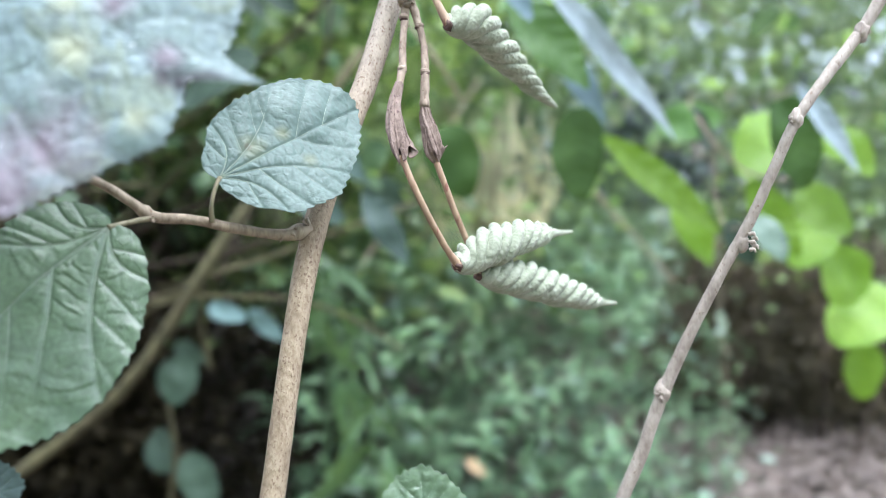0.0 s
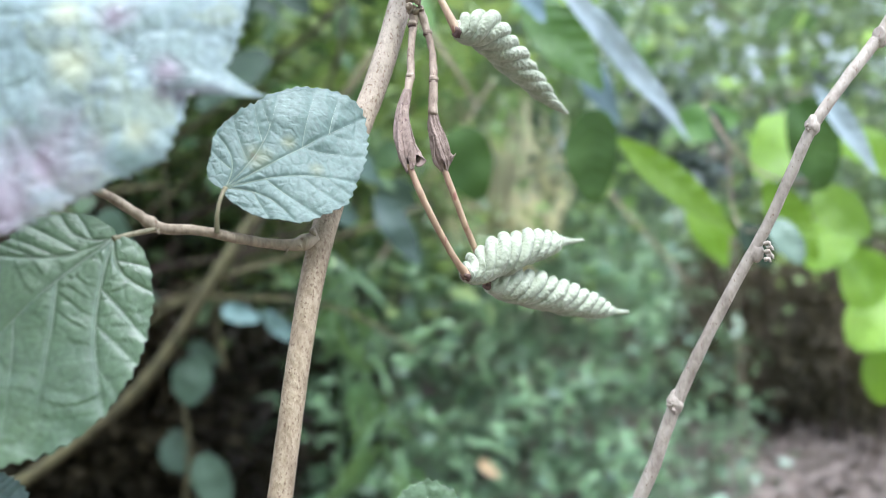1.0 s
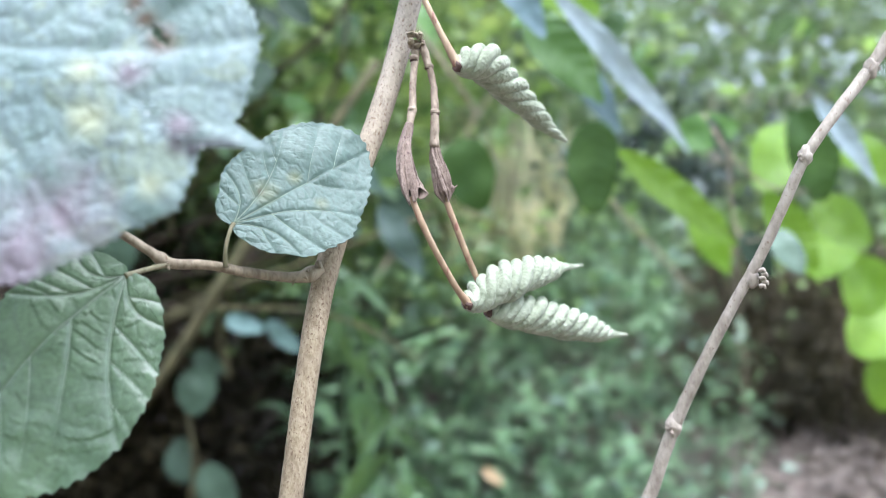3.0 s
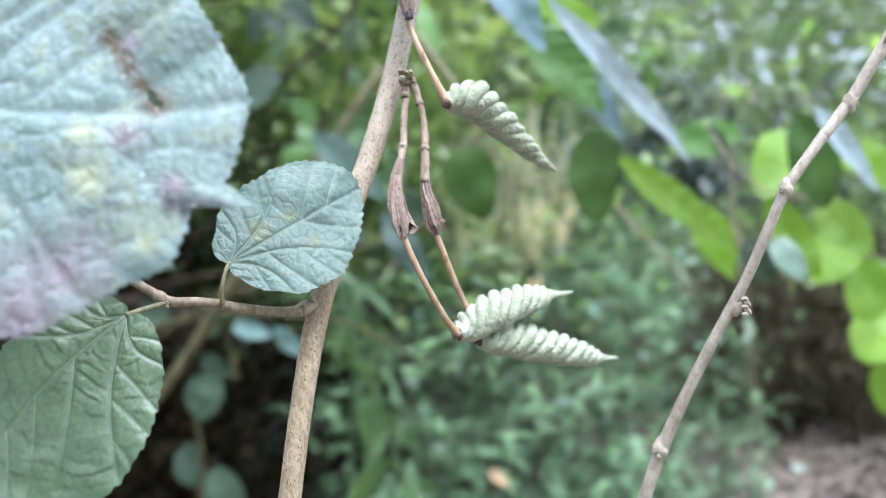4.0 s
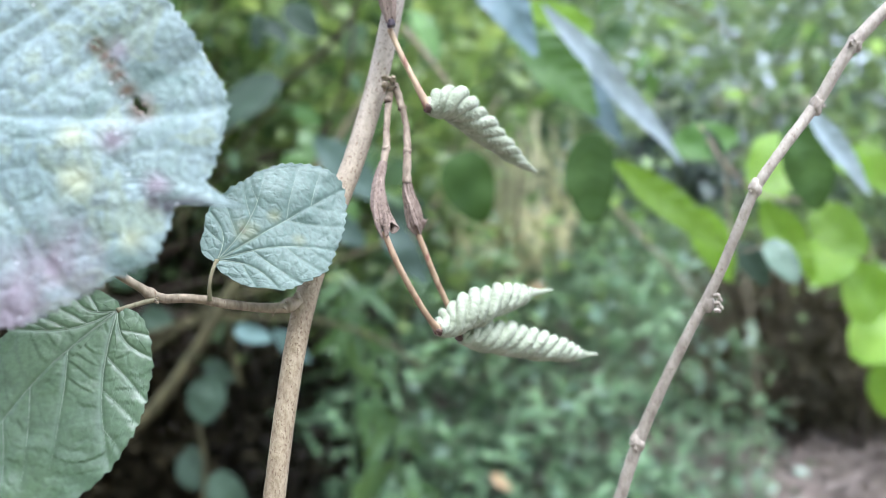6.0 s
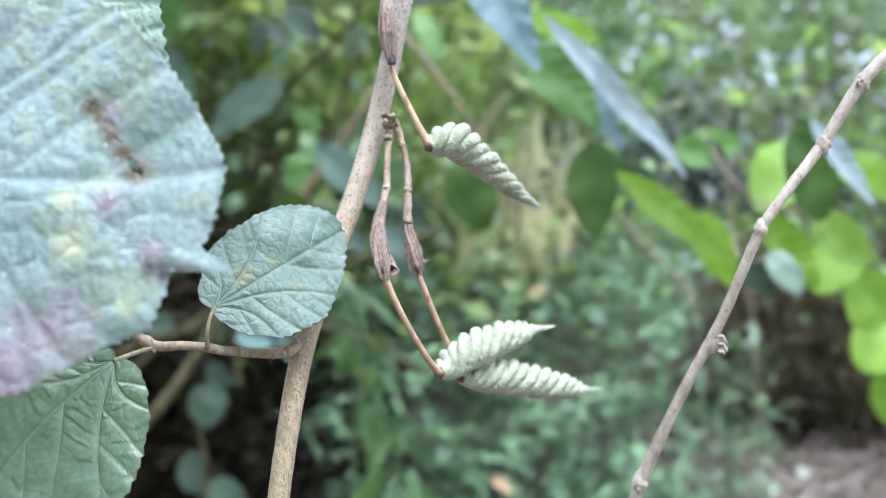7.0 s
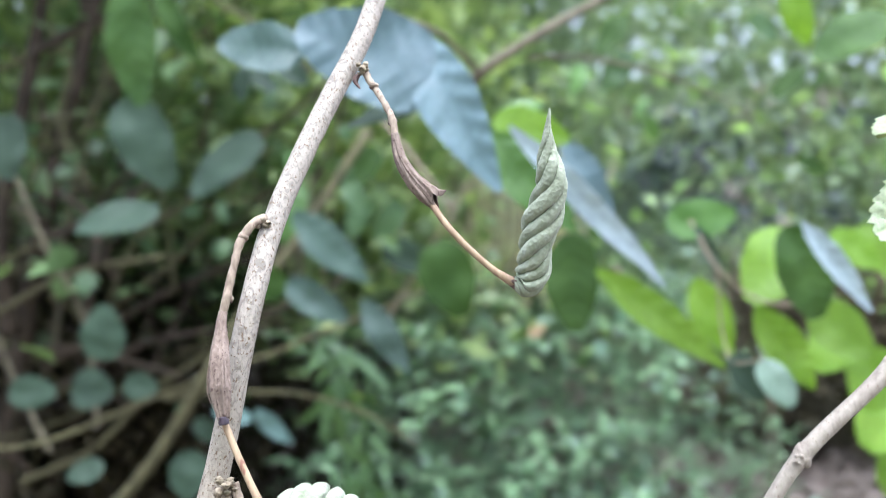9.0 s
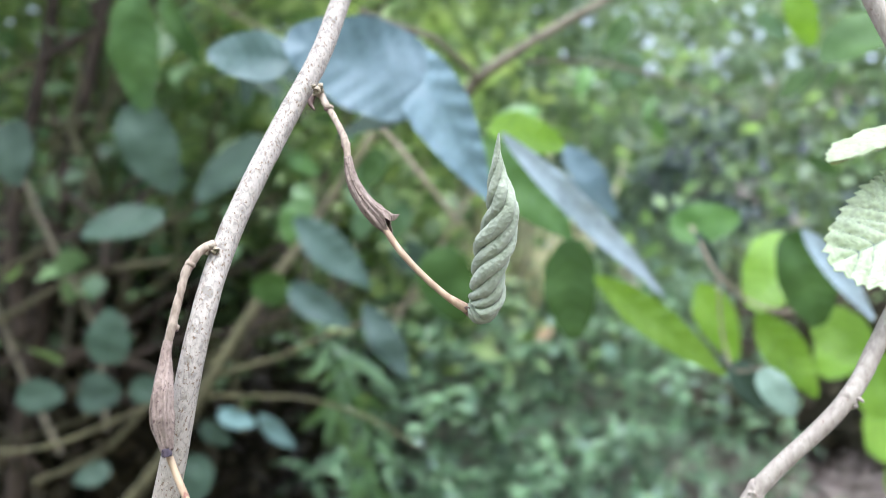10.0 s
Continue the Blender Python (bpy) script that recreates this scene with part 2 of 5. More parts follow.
# Lighter copy of the mid leaves, with sunlight put into the colour.
M_SUNNY = scatter_material("sun_toned_leaves", (0.1, 0.185, 0.07), (0.25, 0.37, 0.17), 0.45, 0.42)
# These two leaf colours are near black to stand in for deep shade.
M_HOLLOW = scatter_material("shade_black_leaves", (0.01, 0.009, 0.005), (0.032, 0.028, 0.016), 0.25, 0.8, gloss=0.1)
M_UNDER = scatter_material("shade_brown_leaves", (0.034, 0.032, 0.02), (0.1, 0.09, 0.06), 0.2, 0.8, gloss=0.1)
M_SLATE = leaf_material("slate_green_leaf", (0.036, 0.07, 0.053), (0.056, 0.096, 0.076), 0.55, 0.15, 250, 0.2, patch=20)
M_WITHERED = leaf_material("withered_leaf", (0.28, 0.2, 0.11), (0.42, 0.32, 0.19), 0.7, 0.2, 250, 0.3, patch=30)
M_TEAL = leaf_material("teal_leaf", (0.07, 0.13, 0.12), (0.11, 0.18, 0.165), 0.45, 0.15, 250, 0.2, patch=20)
M_STRAW = scatter_material("straw", (0.33, 0.33, 0.19), (0.54, 0.53, 0.36), 0.2, 0.7)
M_LITTER = scatter_material("dry_litter", (0.088, 0.074, 0.06), (0.21, 0.18, 0.155), 0.1, 0.8, (0.85, 0.83, 0.82), (1.1, 1.08, 1.05))


def soil_material():
    m, n, l, b = blank("soil")
    colour, fac, _ = noise_ramp(n, l, 6, 8, [(0.3, (0.07, 0.052, 0.04)), (0.55, (0.17, 0.135, 0.112)), (0.75, (0.28, 0.235, 0.205))])
    l.new(colour, b.inputs["Base Color"])
    b.inputs["Roughness"].default_value = 0.95
    bump(n, l, b, fac, 0.8, 0.03)
    return m


M_SOIL = soil_material()


# ---- building helpers ----
def solid(name, verts, faces, material, parent=None, label="", smooth=True):
    me = bpy.data.meshes.new(name)
    me.from_pydata([tuple(map(float, v)) for v in verts], [], [tuple(map(int, f)) for f in faces])
    me.polygons.foreach_set("use_smooth", [smooth] * len(me.polygons))
    me.materials.append(material)
    me.update()
    ob = new(name, me)
    if parent:
        ob.parent = parent
    if label:
        ob["label"] = label
    return ob


def thing(name, label, category, group="", kind=""):
    return tagged(new(name), label, category, group, kind)


def glide(points, n):
    """Catmull-Rom line through the points, n places on it, and their parameters 0..1."""
    p = np.array(points, float)
    seg = np.linalg.norm(np.diff(p, axis=0), axis=1) ** 0.5
    u = np.concatenate([[0], np.cumsum(seg)])
    ext = np.vstack([2 * p[0] - p[1], p, 2 * p[-1] - p[-2]])
    uu = np.concatenate([[u[0] - seg[0]], u, [u[-1] + seg[-1]]])
    out = []
    for x in np.linspace(0, u[-1], n):
        i = min(max(int(np.searchsorted(u, x, side="right")) - 1, 0), len(p) - 2)
        t0, t1, t2, t3 = uu[i:i + 4]
        p0, p1, p2, p3 = ext[i:i + 4]
        a1 = (t1 - x) / (t1 - t0) * p0 + (x - t0) / (t1 - t0) * p1
        a2 = (t2 - x) / (t2 - t1) * p1 + (x - t1) / (t2 - t1) * p2
        a3 = (t3 - x) / (t3 - t2) * p2 + (x - t2) / (t3 - t2) * p3
        b1 = (t2 - x) / (t2 - t0) * a1 + (x - t0) / (t2 - t0) * a2
        b2 = (t3 - x) / (t3 - t1) * a2 + (x - t1) / (t3 - t1) * a3
        out.append((t2 - x) / (t2 - t1) * b1 + (x - t1) / (t2 - t1) * b2)
    return np.array(out), np.linspace(0, 1, n), u / u[-1]


def frames_along(line):
    tan = np.gradient(line, axis=0)
    tan /= np.linalg.norm(tan, axis=1)[:, None]
    side = np.cross(tan[0], (0.3, 0.2, 0.93))
    side /= np.linalg.norm(side)
    sides = []
    for t in tan:
        side = side - t * (side @ t)
        side /= np.linalg.norm(side)
        sides.append(side)
    sides = np.array(sides)
    return tan, sides, np.cross(tan, sides)


def sweep(points, radii, rings=60, segs=14, wobble=0.0, freq=250.0, knots=(), shape=None):
    """Tube along points; radii at the points; knots: (parameter, extra radius, width). shape(s, angle) scales the radius."""
    line, s, at = glide(points, rings)
    rad = np.interp(s, at, radii)
    for k, extra, width in knots:
        rad = rad + extra * np.exp(-((s - k) / width) ** 2)
    tan, sx, sy = frames_along(line)
    verts, faces = [], []
    for i in range(rings):
        for j in range(segs):
            a = 2 * math.pi * j / segs
            way = math.cos(a) * sx[i] + math.sin(a) * sy[i]
            r = rad[i]
            if shape:
                r *= shape(s[i], a)
            if wobble:
                p = line[i] + way * rad[i]
                r *= 1 + wobble * noise.noise(Vector(p * freq)) + 0.6 * wobble * noise.noise(Vector(p * freq * 2.7))
            verts.append(line[i] + way * r)
    for i in range(rings - 1):
        for j in range(segs):
            k = (j + 1) % segs
            faces.append((i * segs + j, i * segs + k, (i + 1) * segs + k, (i + 1) * segs + j))
    verts += [line[0], line[-1]]
    a, b = len(verts) - 2, len(verts) - 1
    for j in range(segs):
        k = (j + 1) % segs
        faces += [(a, k, j), (b, (rings - 1) * segs + j, (rings - 1) * segs + k)]
    return verts, faces


def lump(centre, size, seed, rough=0.3, squash=(1, 1, 1), detail=10):
    """A small knobbly bud or scar."""
    verts, faces = [], []
    c = np.array(centre)
    for i in range(detail + 1):
        for j in range(detail):
            th, ph = math.pi * i / detail, 2 * math.pi * j / detail
            d = np.array((math.sin(th) * math.cos(ph), math.sin(th) * math.sin(ph), math.cos(th)))
            r = size * (1 + rough * noise.noise(Vector(d * 1.7) + Vector((seed * 3.1, seed, 0))))
            verts.append(c + d * r * np.array(squash))
    for i in range(detail):
        for j in range(detail):
            k = (j + 1) % detail
            faces.append((i * detail + j, (i + 1) * detail + j, (i + 1) * detail + k, i * detail + k))
    return verts, faces


def knobs(name, parent, material, centre, size, count, seed):
    """Rough scars on the bark: small ridged beads and short broken scales, each of its own."""
    rnd = random.Random(seed)
    for i in range(count):
        off = np.array([rnd.uniform(-1, 1) for _ in range(3)]) * size * 0.85
        c = np.array(centre) + off
        if i % 2:
            solid(name, *lump(c, size * rnd.uniform(0.3, 0.5), seed + i, 1.1, (1, 1, rnd.uniform(0.4, 0.8)), 9), material, parent)
        else:
            tip = c + np.array((rnd.uniform(-0.7, 0.7), rnd.uniform(-0.7, 0.1), rnd.uniform(-0.8, 0.5))) * size
            solid(name, *sweep([c, c * 0.5 + tip * 0.5, tip], [size * 0.42, size * 0.36, size * 0.1], 8, 8, 0.35, 900), material, parent)


def cells(ab, scale, seed):
    """Pillow-like cells between the veinlets: 0 on the seams, 1 on the crowns."""
    q = ab * np.array((scale, scale * 0.8))
    home = np.floor(q)
    best = np.full((2, len(q)), 9.0)
    for dx in (-1, 0, 1):
        for dy in (-1, 0, 1):
            c = home + (dx, dy)
            h = np.sin(c[:, 0] * 127.1 + c[:, 1] * 311.7 + seed) * 43758.5
            k = np.sin(c[:, 0] * 269.5 + c[:, 1] * 183.3 + seed) * 24634.6
            d = np.hypot(c[:, 0] + h - np.floor(h) - q[:, 0], c[:, 1] + k - np.floor(k) - q[:, 1])
            best[1] = np.minimum(best[1], np.maximum(best[0], d))
            best[0] = np.minimum(best[0], d)
    return np.clip((best[1] - best[0]) * 3.2, 0, 1)


def leaf(parent, base, apex, normal, outline, teeth=44, tooth=0.035, fold=0.1, droop=0.15, quilt=0.014, veins=((0, 0.97),),
         branches=5, material=None, label="", seed=1, stains=(), petiole=None, ripple=0.02, holes=(), rings=220, spokes=460, twist=0.0, vein_width=0.007, groove_width=0.009, passes=2, cell_scale=24.0, relief=0.9, ladder=11.0, lumpy=0.3):
    """A toothed, quilted leaf blade with a network of veins. Lengths within the blade are shares of its length.
    outline: (degrees from the midrib, reach); veins: (degrees, reach) of the main veins from the base; stains: (name, along, across, size)."""
    rnd = random.Random(seed)
    base, apex, nrm = np.array(base), np.array(apex), np.array(normal, float)
    size = np.linalg.norm(apex - base)
    u = (apex - base) / size
    nrm = nrm - u * (nrm @ u)
    nrm /= np.linalg.norm(nrm)
    v = np.cross(nrm, u)
    ang = np.radians([o[0] for o in outline])
    rho = np.array([o[1] for o in outline])
    phi = np.linspace(-math.pi, math.pi, spokes, endpoint=False)
    reach = np.interp(phi, np.concatenate([ang - 2 * math.pi, ang, ang + 2 * math.pi]), np.tile(rho, 3))
    ker = np.array([1, 2, 3, 2, 1]) / 9
    for _ in range(passes):
        reach = np.convolve(np.concatenate([reach[-2:], reach, reach[:2]]), ker, "valid")
    edge = np.stack([reach * np.cos(phi), reach * np.sin(phi)], 1)
    arc = np.concatenate([[0], np.cumsum(np.linalg.norm(np.diff(edge, axis=0), axis=1))])
    ph = arc / arc[-1] * teeth
    saw = 1 - np.abs(((ph % 1.0) - 0.62) / np.where((ph % 1.0) < 0.62, 0.62, 0.38))
    uneven = np.array([rnd.uniform(0.5, 1.3) for _ in range(teeth + 2)])[ph.astype(int)]
    reach = reach + tooth * (saw * uneven - 0.4) * np.minimum(1, reach * 2.2)
    segs = []
    for deg, far in veins:
        d = np.array((math.cos(math.radians(deg)), math.sin(math.radians(deg))))
        bow = -math.copysign(0.06, deg) if deg else 0.0
        m = np.array((-d[1], d[0]))
        line = [d * far * k + m * bow * math.sin(math.pi * k) for k in np.linspace(0, 1, 6)]
        segs.append((line, 1.0))
        for i in range(branches if abs(deg) < 60 else max(branches - 2, 1)):
            k = 0.3 + 0.62 * (i + rnd.uniform(-0.15, 0.15)) / branches
            for sgn in (-1, 1):
                if deg * sgn < 0 or (not deg and k < 0.36):
                    continue
                s0 = d * far * k + m * bow * math.sin(math.pi * k)
                a2 = math.radians(deg + sgn * rnd.uniform(38, 50))
                d2 = np.array((math.cos(a2), math.sin(a2)))
                ln = far * (0.5 * (1 - k) + 0.16)
                segs.append(([s0 + (d2 * ln * q + d * ln * 0.18 * q * q) for q in (0, 0.35, 0.7, 1.0)], 0.55))

    def height(ab):
        a, b = ab[:, 0], ab[:, 1]
        near = np.full(len(ab), 9.0)
        groove = np.zeros(len(ab))
        for line, w in segs:
            dist = np.full(len(ab), 9.0)
            for p, q in zip(line[:-1], line[1:]):
                pq = q - p
                k = np.clip(((ab - p) @ pq) / (pq @ pq), 0, 1)
                dist = np.minimum(dist, np.linalg.norm(ab - p - k[:, None] * pq, axis=1))
            near = np.minimum(near, dist)
            groove = np.minimum(groove, -quilt * (0.2 + 1.0 * w) * np.exp(-(dist / groove_width) ** 2))
        puff = quilt * 0.6 * (1 - np.exp(-(near / 0.03) ** 2))
        cell = cells(ab, cell_scale, seed)
        way = np.degrees(np.arctan2(b, a))
        sector = np.searchsorted(np.sort([d for d, _ in veins]), way)
        bend = np.array([noise.noise(Vector((x * 5.5, y * 5.5, seed * 0.7))) for x, y in ab])
        rung = (np.hypot(a, b) * ladder + 1.1 * bend + sector * 0.37) % 1.0
        broken = np.clip(0.5 + 2.0 * np.array([noise.noise(Vector((x * 13, y * 13, seed + 4.0))) for x, y in ab]), 0, 1)
        rungs = quilt * relief * (0.35 + 0.65 * broken) * (np.where(rung < 0.82, (rung / 0.82) ** 0.7, (1 - rung) / 0.18) - 0.5) * (1 - np.exp(-(near / 0.014) ** 2))
        wave = np.array([noise.noise(Vector((x * 3.2, y * 3.2 + seed, 1.7))) for x, y in ab])
        creases = np.array([noise.noise(Vector((x * 8.5, y * 8.5 - seed, 5.1))) for x, y in ab])
        r = np.hypot(a, b)
        return groove + puff + rungs + quilt * relief * lumpy * cell * (1 - np.exp(-(near / 0.02) ** 2)) + ripple * (2.5 * wave + 0.8 * creases) * r + fold * np.abs(b) - droop * a * np.abs(a) + twist * a * b

    share = np.linspace(0, 1, rings + 1)[1:] ** 0.85
    ab = np.concatenate([[[0, 0]], (share[:, None, None] * np.stack([reach * np.cos(phi), reach * np.sin(phi)], 1)[None]).reshape(-1, 2)])
    h = height(ab)
    place = lambda q, z: base + size * (np.outer(q[:, 0], u) + np.outer(q[:, 1], v) + np.outer(z, nrm))  # noqa: E731
    verts = place(ab, h)
    faces = []
    out = lambda k: any(((ab[k][0] - x) * c + (ab[k][1] - y) * s) ** 2 / lo ** 2 + (-(ab[k][0] - x) * s + (ab[k][1] - y) * c) ** 2 / sh ** 2 < 1  # noqa: E731
                        for x, y, lo, sh, c, s in ((x, y, lo, sh, math.cos(math.radians(g)), math.sin(math.radians(g))) for x, y, lo, sh, g in holes))
    for j in range(spokes):
        k = (j + 1) % spokes
        faces.append((0, 1 + j, 1 + k))
        for i in range(rings - 1):
            f = (1 + i * spokes + j, 1 + (i + 1) * spokes + j, 1 + (i + 1) * spokes + k, 1 + i * spokes + k)
            if not (holes and out(f[0])):
                faces.append(f)
    ob = solid("leaf", verts, faces, material or M_BLADE, parent, label)
    for name in {s[0] for s in stains}:
        at = ob.data.attributes.new(name, "FLOAT", "POINT")
        val = np.zeros(len(ab))
        for nm, x, y, w in stains:
            if nm == name:
                val = np.maximum(val, np.exp(-(np.hypot(ab[:, 0] - x, ab[:, 1] - y) / w) ** 2 * 1.2))
        at.data.foreach_set("value", val)
    thick = ob.modifiers.new("thickness", "SOLIDIFY")
    thick.thickness, thick.offset = 0.00022, -1
    for line, w in segs:
        ln = np.array(line)
        t = np.linspace(0, 1, 12)
        q = np.stack([np.interp(t, np.linspace(0, 1, len(ln)), ln[:, i]) for i in (0, 1)], 1)
        keep = [k for k in range(12) if np.hypot(*q[k]) < np.interp(math.atan2(q[k][1], q[k][0]), phi, reach) * 0.96]
        if len(keep) < 4:
            continue
        q = q[keep]
        pts3 = place(q, height(q) + 0.0)
        solid("vein", *sweep(pts3, np.linspace(vein_width * w, vein_width * 0.3 * w, len(q)) * size, 16, 6), M_VEIN, ob)
    if petiole:
        solid("petiole", *sweep(petiole[0], petiole[1], 24, 10, 0.06, 400), M_PETIOLE, ob, "slender green-brown leaf stalk")
    return ob


def plain_leaf(parent, base, apex, width, material, lean=0.0, label="", curl=0.12, seed=0, cup=0.12, teeth=0.0, face=None, base_round=0.85):
    """A leaf seen out of focus: an egg-shaped, folded blade with midrib and side veins in relief."""
    base, apex = np.array(base), np.array(apex)
    size = np.linalg.norm(apex - base)
    u = (apex - base) / size
    nrm = np.array(face if face is not None else (0.0, -1.0, 0.25), float)
    nrm = nrm - u * (nrm @ u)
    nrm /= np.linalg.norm(nrm)
    v = np.cross(nrm, u)
    c, s = math.cos(math.radians(lean)), math.sin(math.radians(lean))
    v, nrm = c * v + s * nrm, c * nrm - s * v
    na, nb = 44, 13
    verts, faces = [], []
    for i in range(na):
        a = i / (na - 1)
        w = width * 1.06 * math.sin(math.pi * (a ** base_round * 0.94 + 0.03)) ** (0.62 if width > 0.45 else 0.95) * (1 - 0.12 * a)
        w *= 1 + teeth * (i % 2) + 0.06 * noise.noise(Vector((a * 5, seed * 1.3, 0)))
        for j in range(nb):
            b = (j / (nb - 1) - 0.5) * w
            vein = math.cos((a * 1.0 - abs(b) * 0.8) * 2 * math.pi * 7)
            z = cup * abs(b) - curl * a * a + 0.0065 * vein * min(1, abs(b) * 12) + 0.05 * noise.noise(Vector((a * 3, b * 3, seed * 2.1)))
            verts.append(base + size * (a * u + b * v + z * nrm))
    for i in range(na - 1):
        for j in range(nb - 1):
            faces.append((i * nb + j, (i + 1) * nb + j, (i + 1) * nb + j + 1, i * nb + j + 1))
    return solid("leaf", verts, faces, material, parent, label)


def husk(points, radii, seed, parent, tooth_to=None, label="wrinkled dry brown calyx husk"):
    """A dry calyx: a lengthwise wrinkled sheath whose lower lip is split into ragged lobes, one of them bent out to tooth_to."""
    rings, segs = 56, 64
    line, s, at = glide(points, rings)
    rad = np.interp(s, at, radii)
    tan, sx, sy = frames_along(line)
    ang = np.linspace(0, 2 * math.pi, segs, endpoint=False)
    lobes = 3 if tooth_to is None else 5
    length = 1 - (0.03 if tooth_to is None else 0.17) * (0.5 + 0.5 * np.cos(lobes * ang + seed)) ** 2 - 0.03 * np.array([abs(noise.noise(Vector((math.cos(x) * 3, math.sin(x) * 3, seed)))) for x in ang])
    bent = np.zeros(segs)
    pull = np.zeros(3)
    if tooth_to is not None:
        pull = np.array(tooth_to) - line[int(rings * 0.9)]
        a0 = math.atan2(pull @ sy[-6], pull @ sx[-6])
        bent = np.maximum(0, np.cos(ang - a0)) ** 7
        length = np.maximum(length, 0.98 * bent)
    verts, faces = [], []
    for i in range(rings):
        for j, a in enumerate(ang):
            q = s[i] * length[j]
            k = min(int(q * (rings - 1)), rings - 2)
            f = q * (rings - 1) - k
            c = line[k] * (1 - f) + line[k + 1] * f
            r = rad[k] * (1 - f) + rad[k + 1] * f
            drift = a + 0.5 * math.sin(2.3 * q + seed)
            fold = 0.13 * math.sin(5 * drift + seed) + 0.075 * math.sin(11 * drift - 2 * q + seed * 2) + 0.05 * math.sin(19 * drift + 3 * q)
            fold *= min(1, q * 5)
            grit = 0.13 * noise.noise(Vector((math.cos(a) * 2.2, math.sin(a) * 2.2, q * 5 + seed))) + 0.05 * noise.noise(Vector((math.cos(a) * 6, math.sin(a) * 6, q * 22 + seed)))
            way = math.cos(a) * sx[k] + math.sin(a) * sy[k]
            out = max(0.0, (q - 0.66) / 0.34) ** 1.6
            verts.append(c + way * max(r * (1 + fold + grit), 0.0007) + pull * bent[j] * out * 0.85)
    for i in range(rings - 1):
        for j in range(segs):
            k = (j + 1) % segs
            faces.append((i * segs + j, i * segs + k, (i + 1) * segs + k, (i + 1) * segs + j))
    ob = solid("calyx", verts, faces, M_HUSK, parent, label)
    skin = ob.modifiers.new("thickness", "SOLIDIFY")
    skin.thickness, skin.offset = 0.00016, -1
    for k in range(3):
        base = int(rings * (0.3 + 0.1 * k))
        turn = k * 2.1 + seed
        strip = []
        for m in range(4):
            i = min(base + m * 7, rings - 3)
            way = math.cos(turn + 0.12 * m) * sx[i] + math.sin(turn + 0.12 * m) * sy[i]
            strip.append(line[i] + way * rad[i] * (1.06 + 0.05 * m))
        solid("dry_strip", *sweep(strip, [0.00012, 0.0002, 0.00018, 0.00006], 14, 6, 0.3, 900), M_HUSK, ob)
    return ob


def twisted_pod(parent, points, radii, turns, hand, lobes=5, depth=0.4, seed=0, steepen=1.0, start=0.0, felt=1.0):
    """A spirally twisted pod: carpels wound like the strands of a rope, rough with felt, ending in a smooth beak."""
    line, s, at = glide(points, 220)
    rad = np.interp(s, at, radii)
    ker = np.array([1, 2, 3, 4, 3, 2, 1]) / 16
    rad = np.convolve(np.concatenate([[rad[0]] * 3, rad, [rad[-1]] * 3]), ker, "valid")
    tan, sx, sy = frames_along(line)
    segs = 110
    verts, faces = [], []
    for i in range(len(line)):
        fade = min(1, (1 - s[i]) / 0.1) * min(1, s[i] / 0.02 + 0.25)
        for j in range(segs):
            a = 2 * math.pi * j / segs
            ph = lobes * (a - hand * 2 * math.pi * turns * s[i] ** steepen) + start
            k = math.floor(ph / (2 * math.pi) + 0.5)
            way = math.cos(a) * sx[i] + math.sin(a) * sy[i]
            p = line[i] + way * rad[i]
            slip = 0.13 * noise.noise(Vector(p * 260))
            strand = abs(math.cos(ph / 2 + slip)) ** 0.42
            cut = depth * (1.0 + 0.3 * noise.noise(Vector(p * 170) + Vector((seed, 0, 0))))
            cut *= 0.72 + 0.28 * max(-1.0, min(1.0, 2.2 * way[2] + 0.5))
            grit = felt * (0.45 + min(0.75, 1.6 * s[i])) * (0.03 * noise.noise(Vector(p * 480)) + 0.04 * noise.noise(Vector(p * 1150)) + 0.028 * noise.noise(Vector(p * 2300)))
            r = rad[i] * (1 + 0.03 - cut * fade * (1 - strand) + 0.06 * fade * math.sin(k * 2.4 + seed) + grit * (0.4 + 0.6 * fade))
            verts.append(line[i] + way * r)
    n = len(line)
    for i in range(n - 1):
        for j in range(segs):
            k = (j + 1) % segs
            faces.append((i * segs + j, i * segs + k, (i + 1) * segs + k, (i + 1) * segs + j))
    verts += [line[0], line[-1]]
    for j in range(segs):
        k = (j + 1) % segs
        faces += [(len(verts) - 2, k, j), (len(verts) - 1, (n - 1) * segs + j, (n - 1) * segs + k)]
    return solid("pod", verts, faces, M_POD, parent, "pale grey-green felted pod twisted like a rope")


def ring(centre, way, r, w, material, parent, name="joint"):
    c, d = np.array(centre), np.array(way, float)
    d /= np.linalg.norm(d)
    return solid(name, *sweep([c - d * w, c - d * w * 0.4, c + d * w * 0.4, c + d * w], [r * 0.85, r * 1.08, r * 1.08, r * 0.85], 12, 14, 0.15, 900), material, parent)


# ---- the fruiting branch ----
branch = thing("shrub_branch", "pale grey-beige shrub stem with toothed grey-green leaves", "branch")
stem_line = [(-0.11, 0.235, 0.02), (-0.085, 0.2, 0.7), (-0.062, 0.183, 1.15), (-0.0444, 0.1839, 1.2810), (-0.0421, 0.1850, 1.2984), (-0.0378, 0.1879, 1.3370), (-0.0343, 0.1917, 1.3617), (-0.0286, 0.2013, 1.3872), (-0.0218, 0.2091, 1.4099), (-0.0160, 0.2140, 1.4325),
             (-0.0059, 0.2118, 1.4764), (-0.0014, 0.2188, 1.5000), (0.0056, 0.2252, 1.5207), (0.0123, 0.2328, 1.5389), (0.0198, 0.2394, 1.5572), (0.0249, 0.2457, 1.5758), (0.0333, 0.2556, 1.6090), (0.0439, 0.2748, 1.6737)]
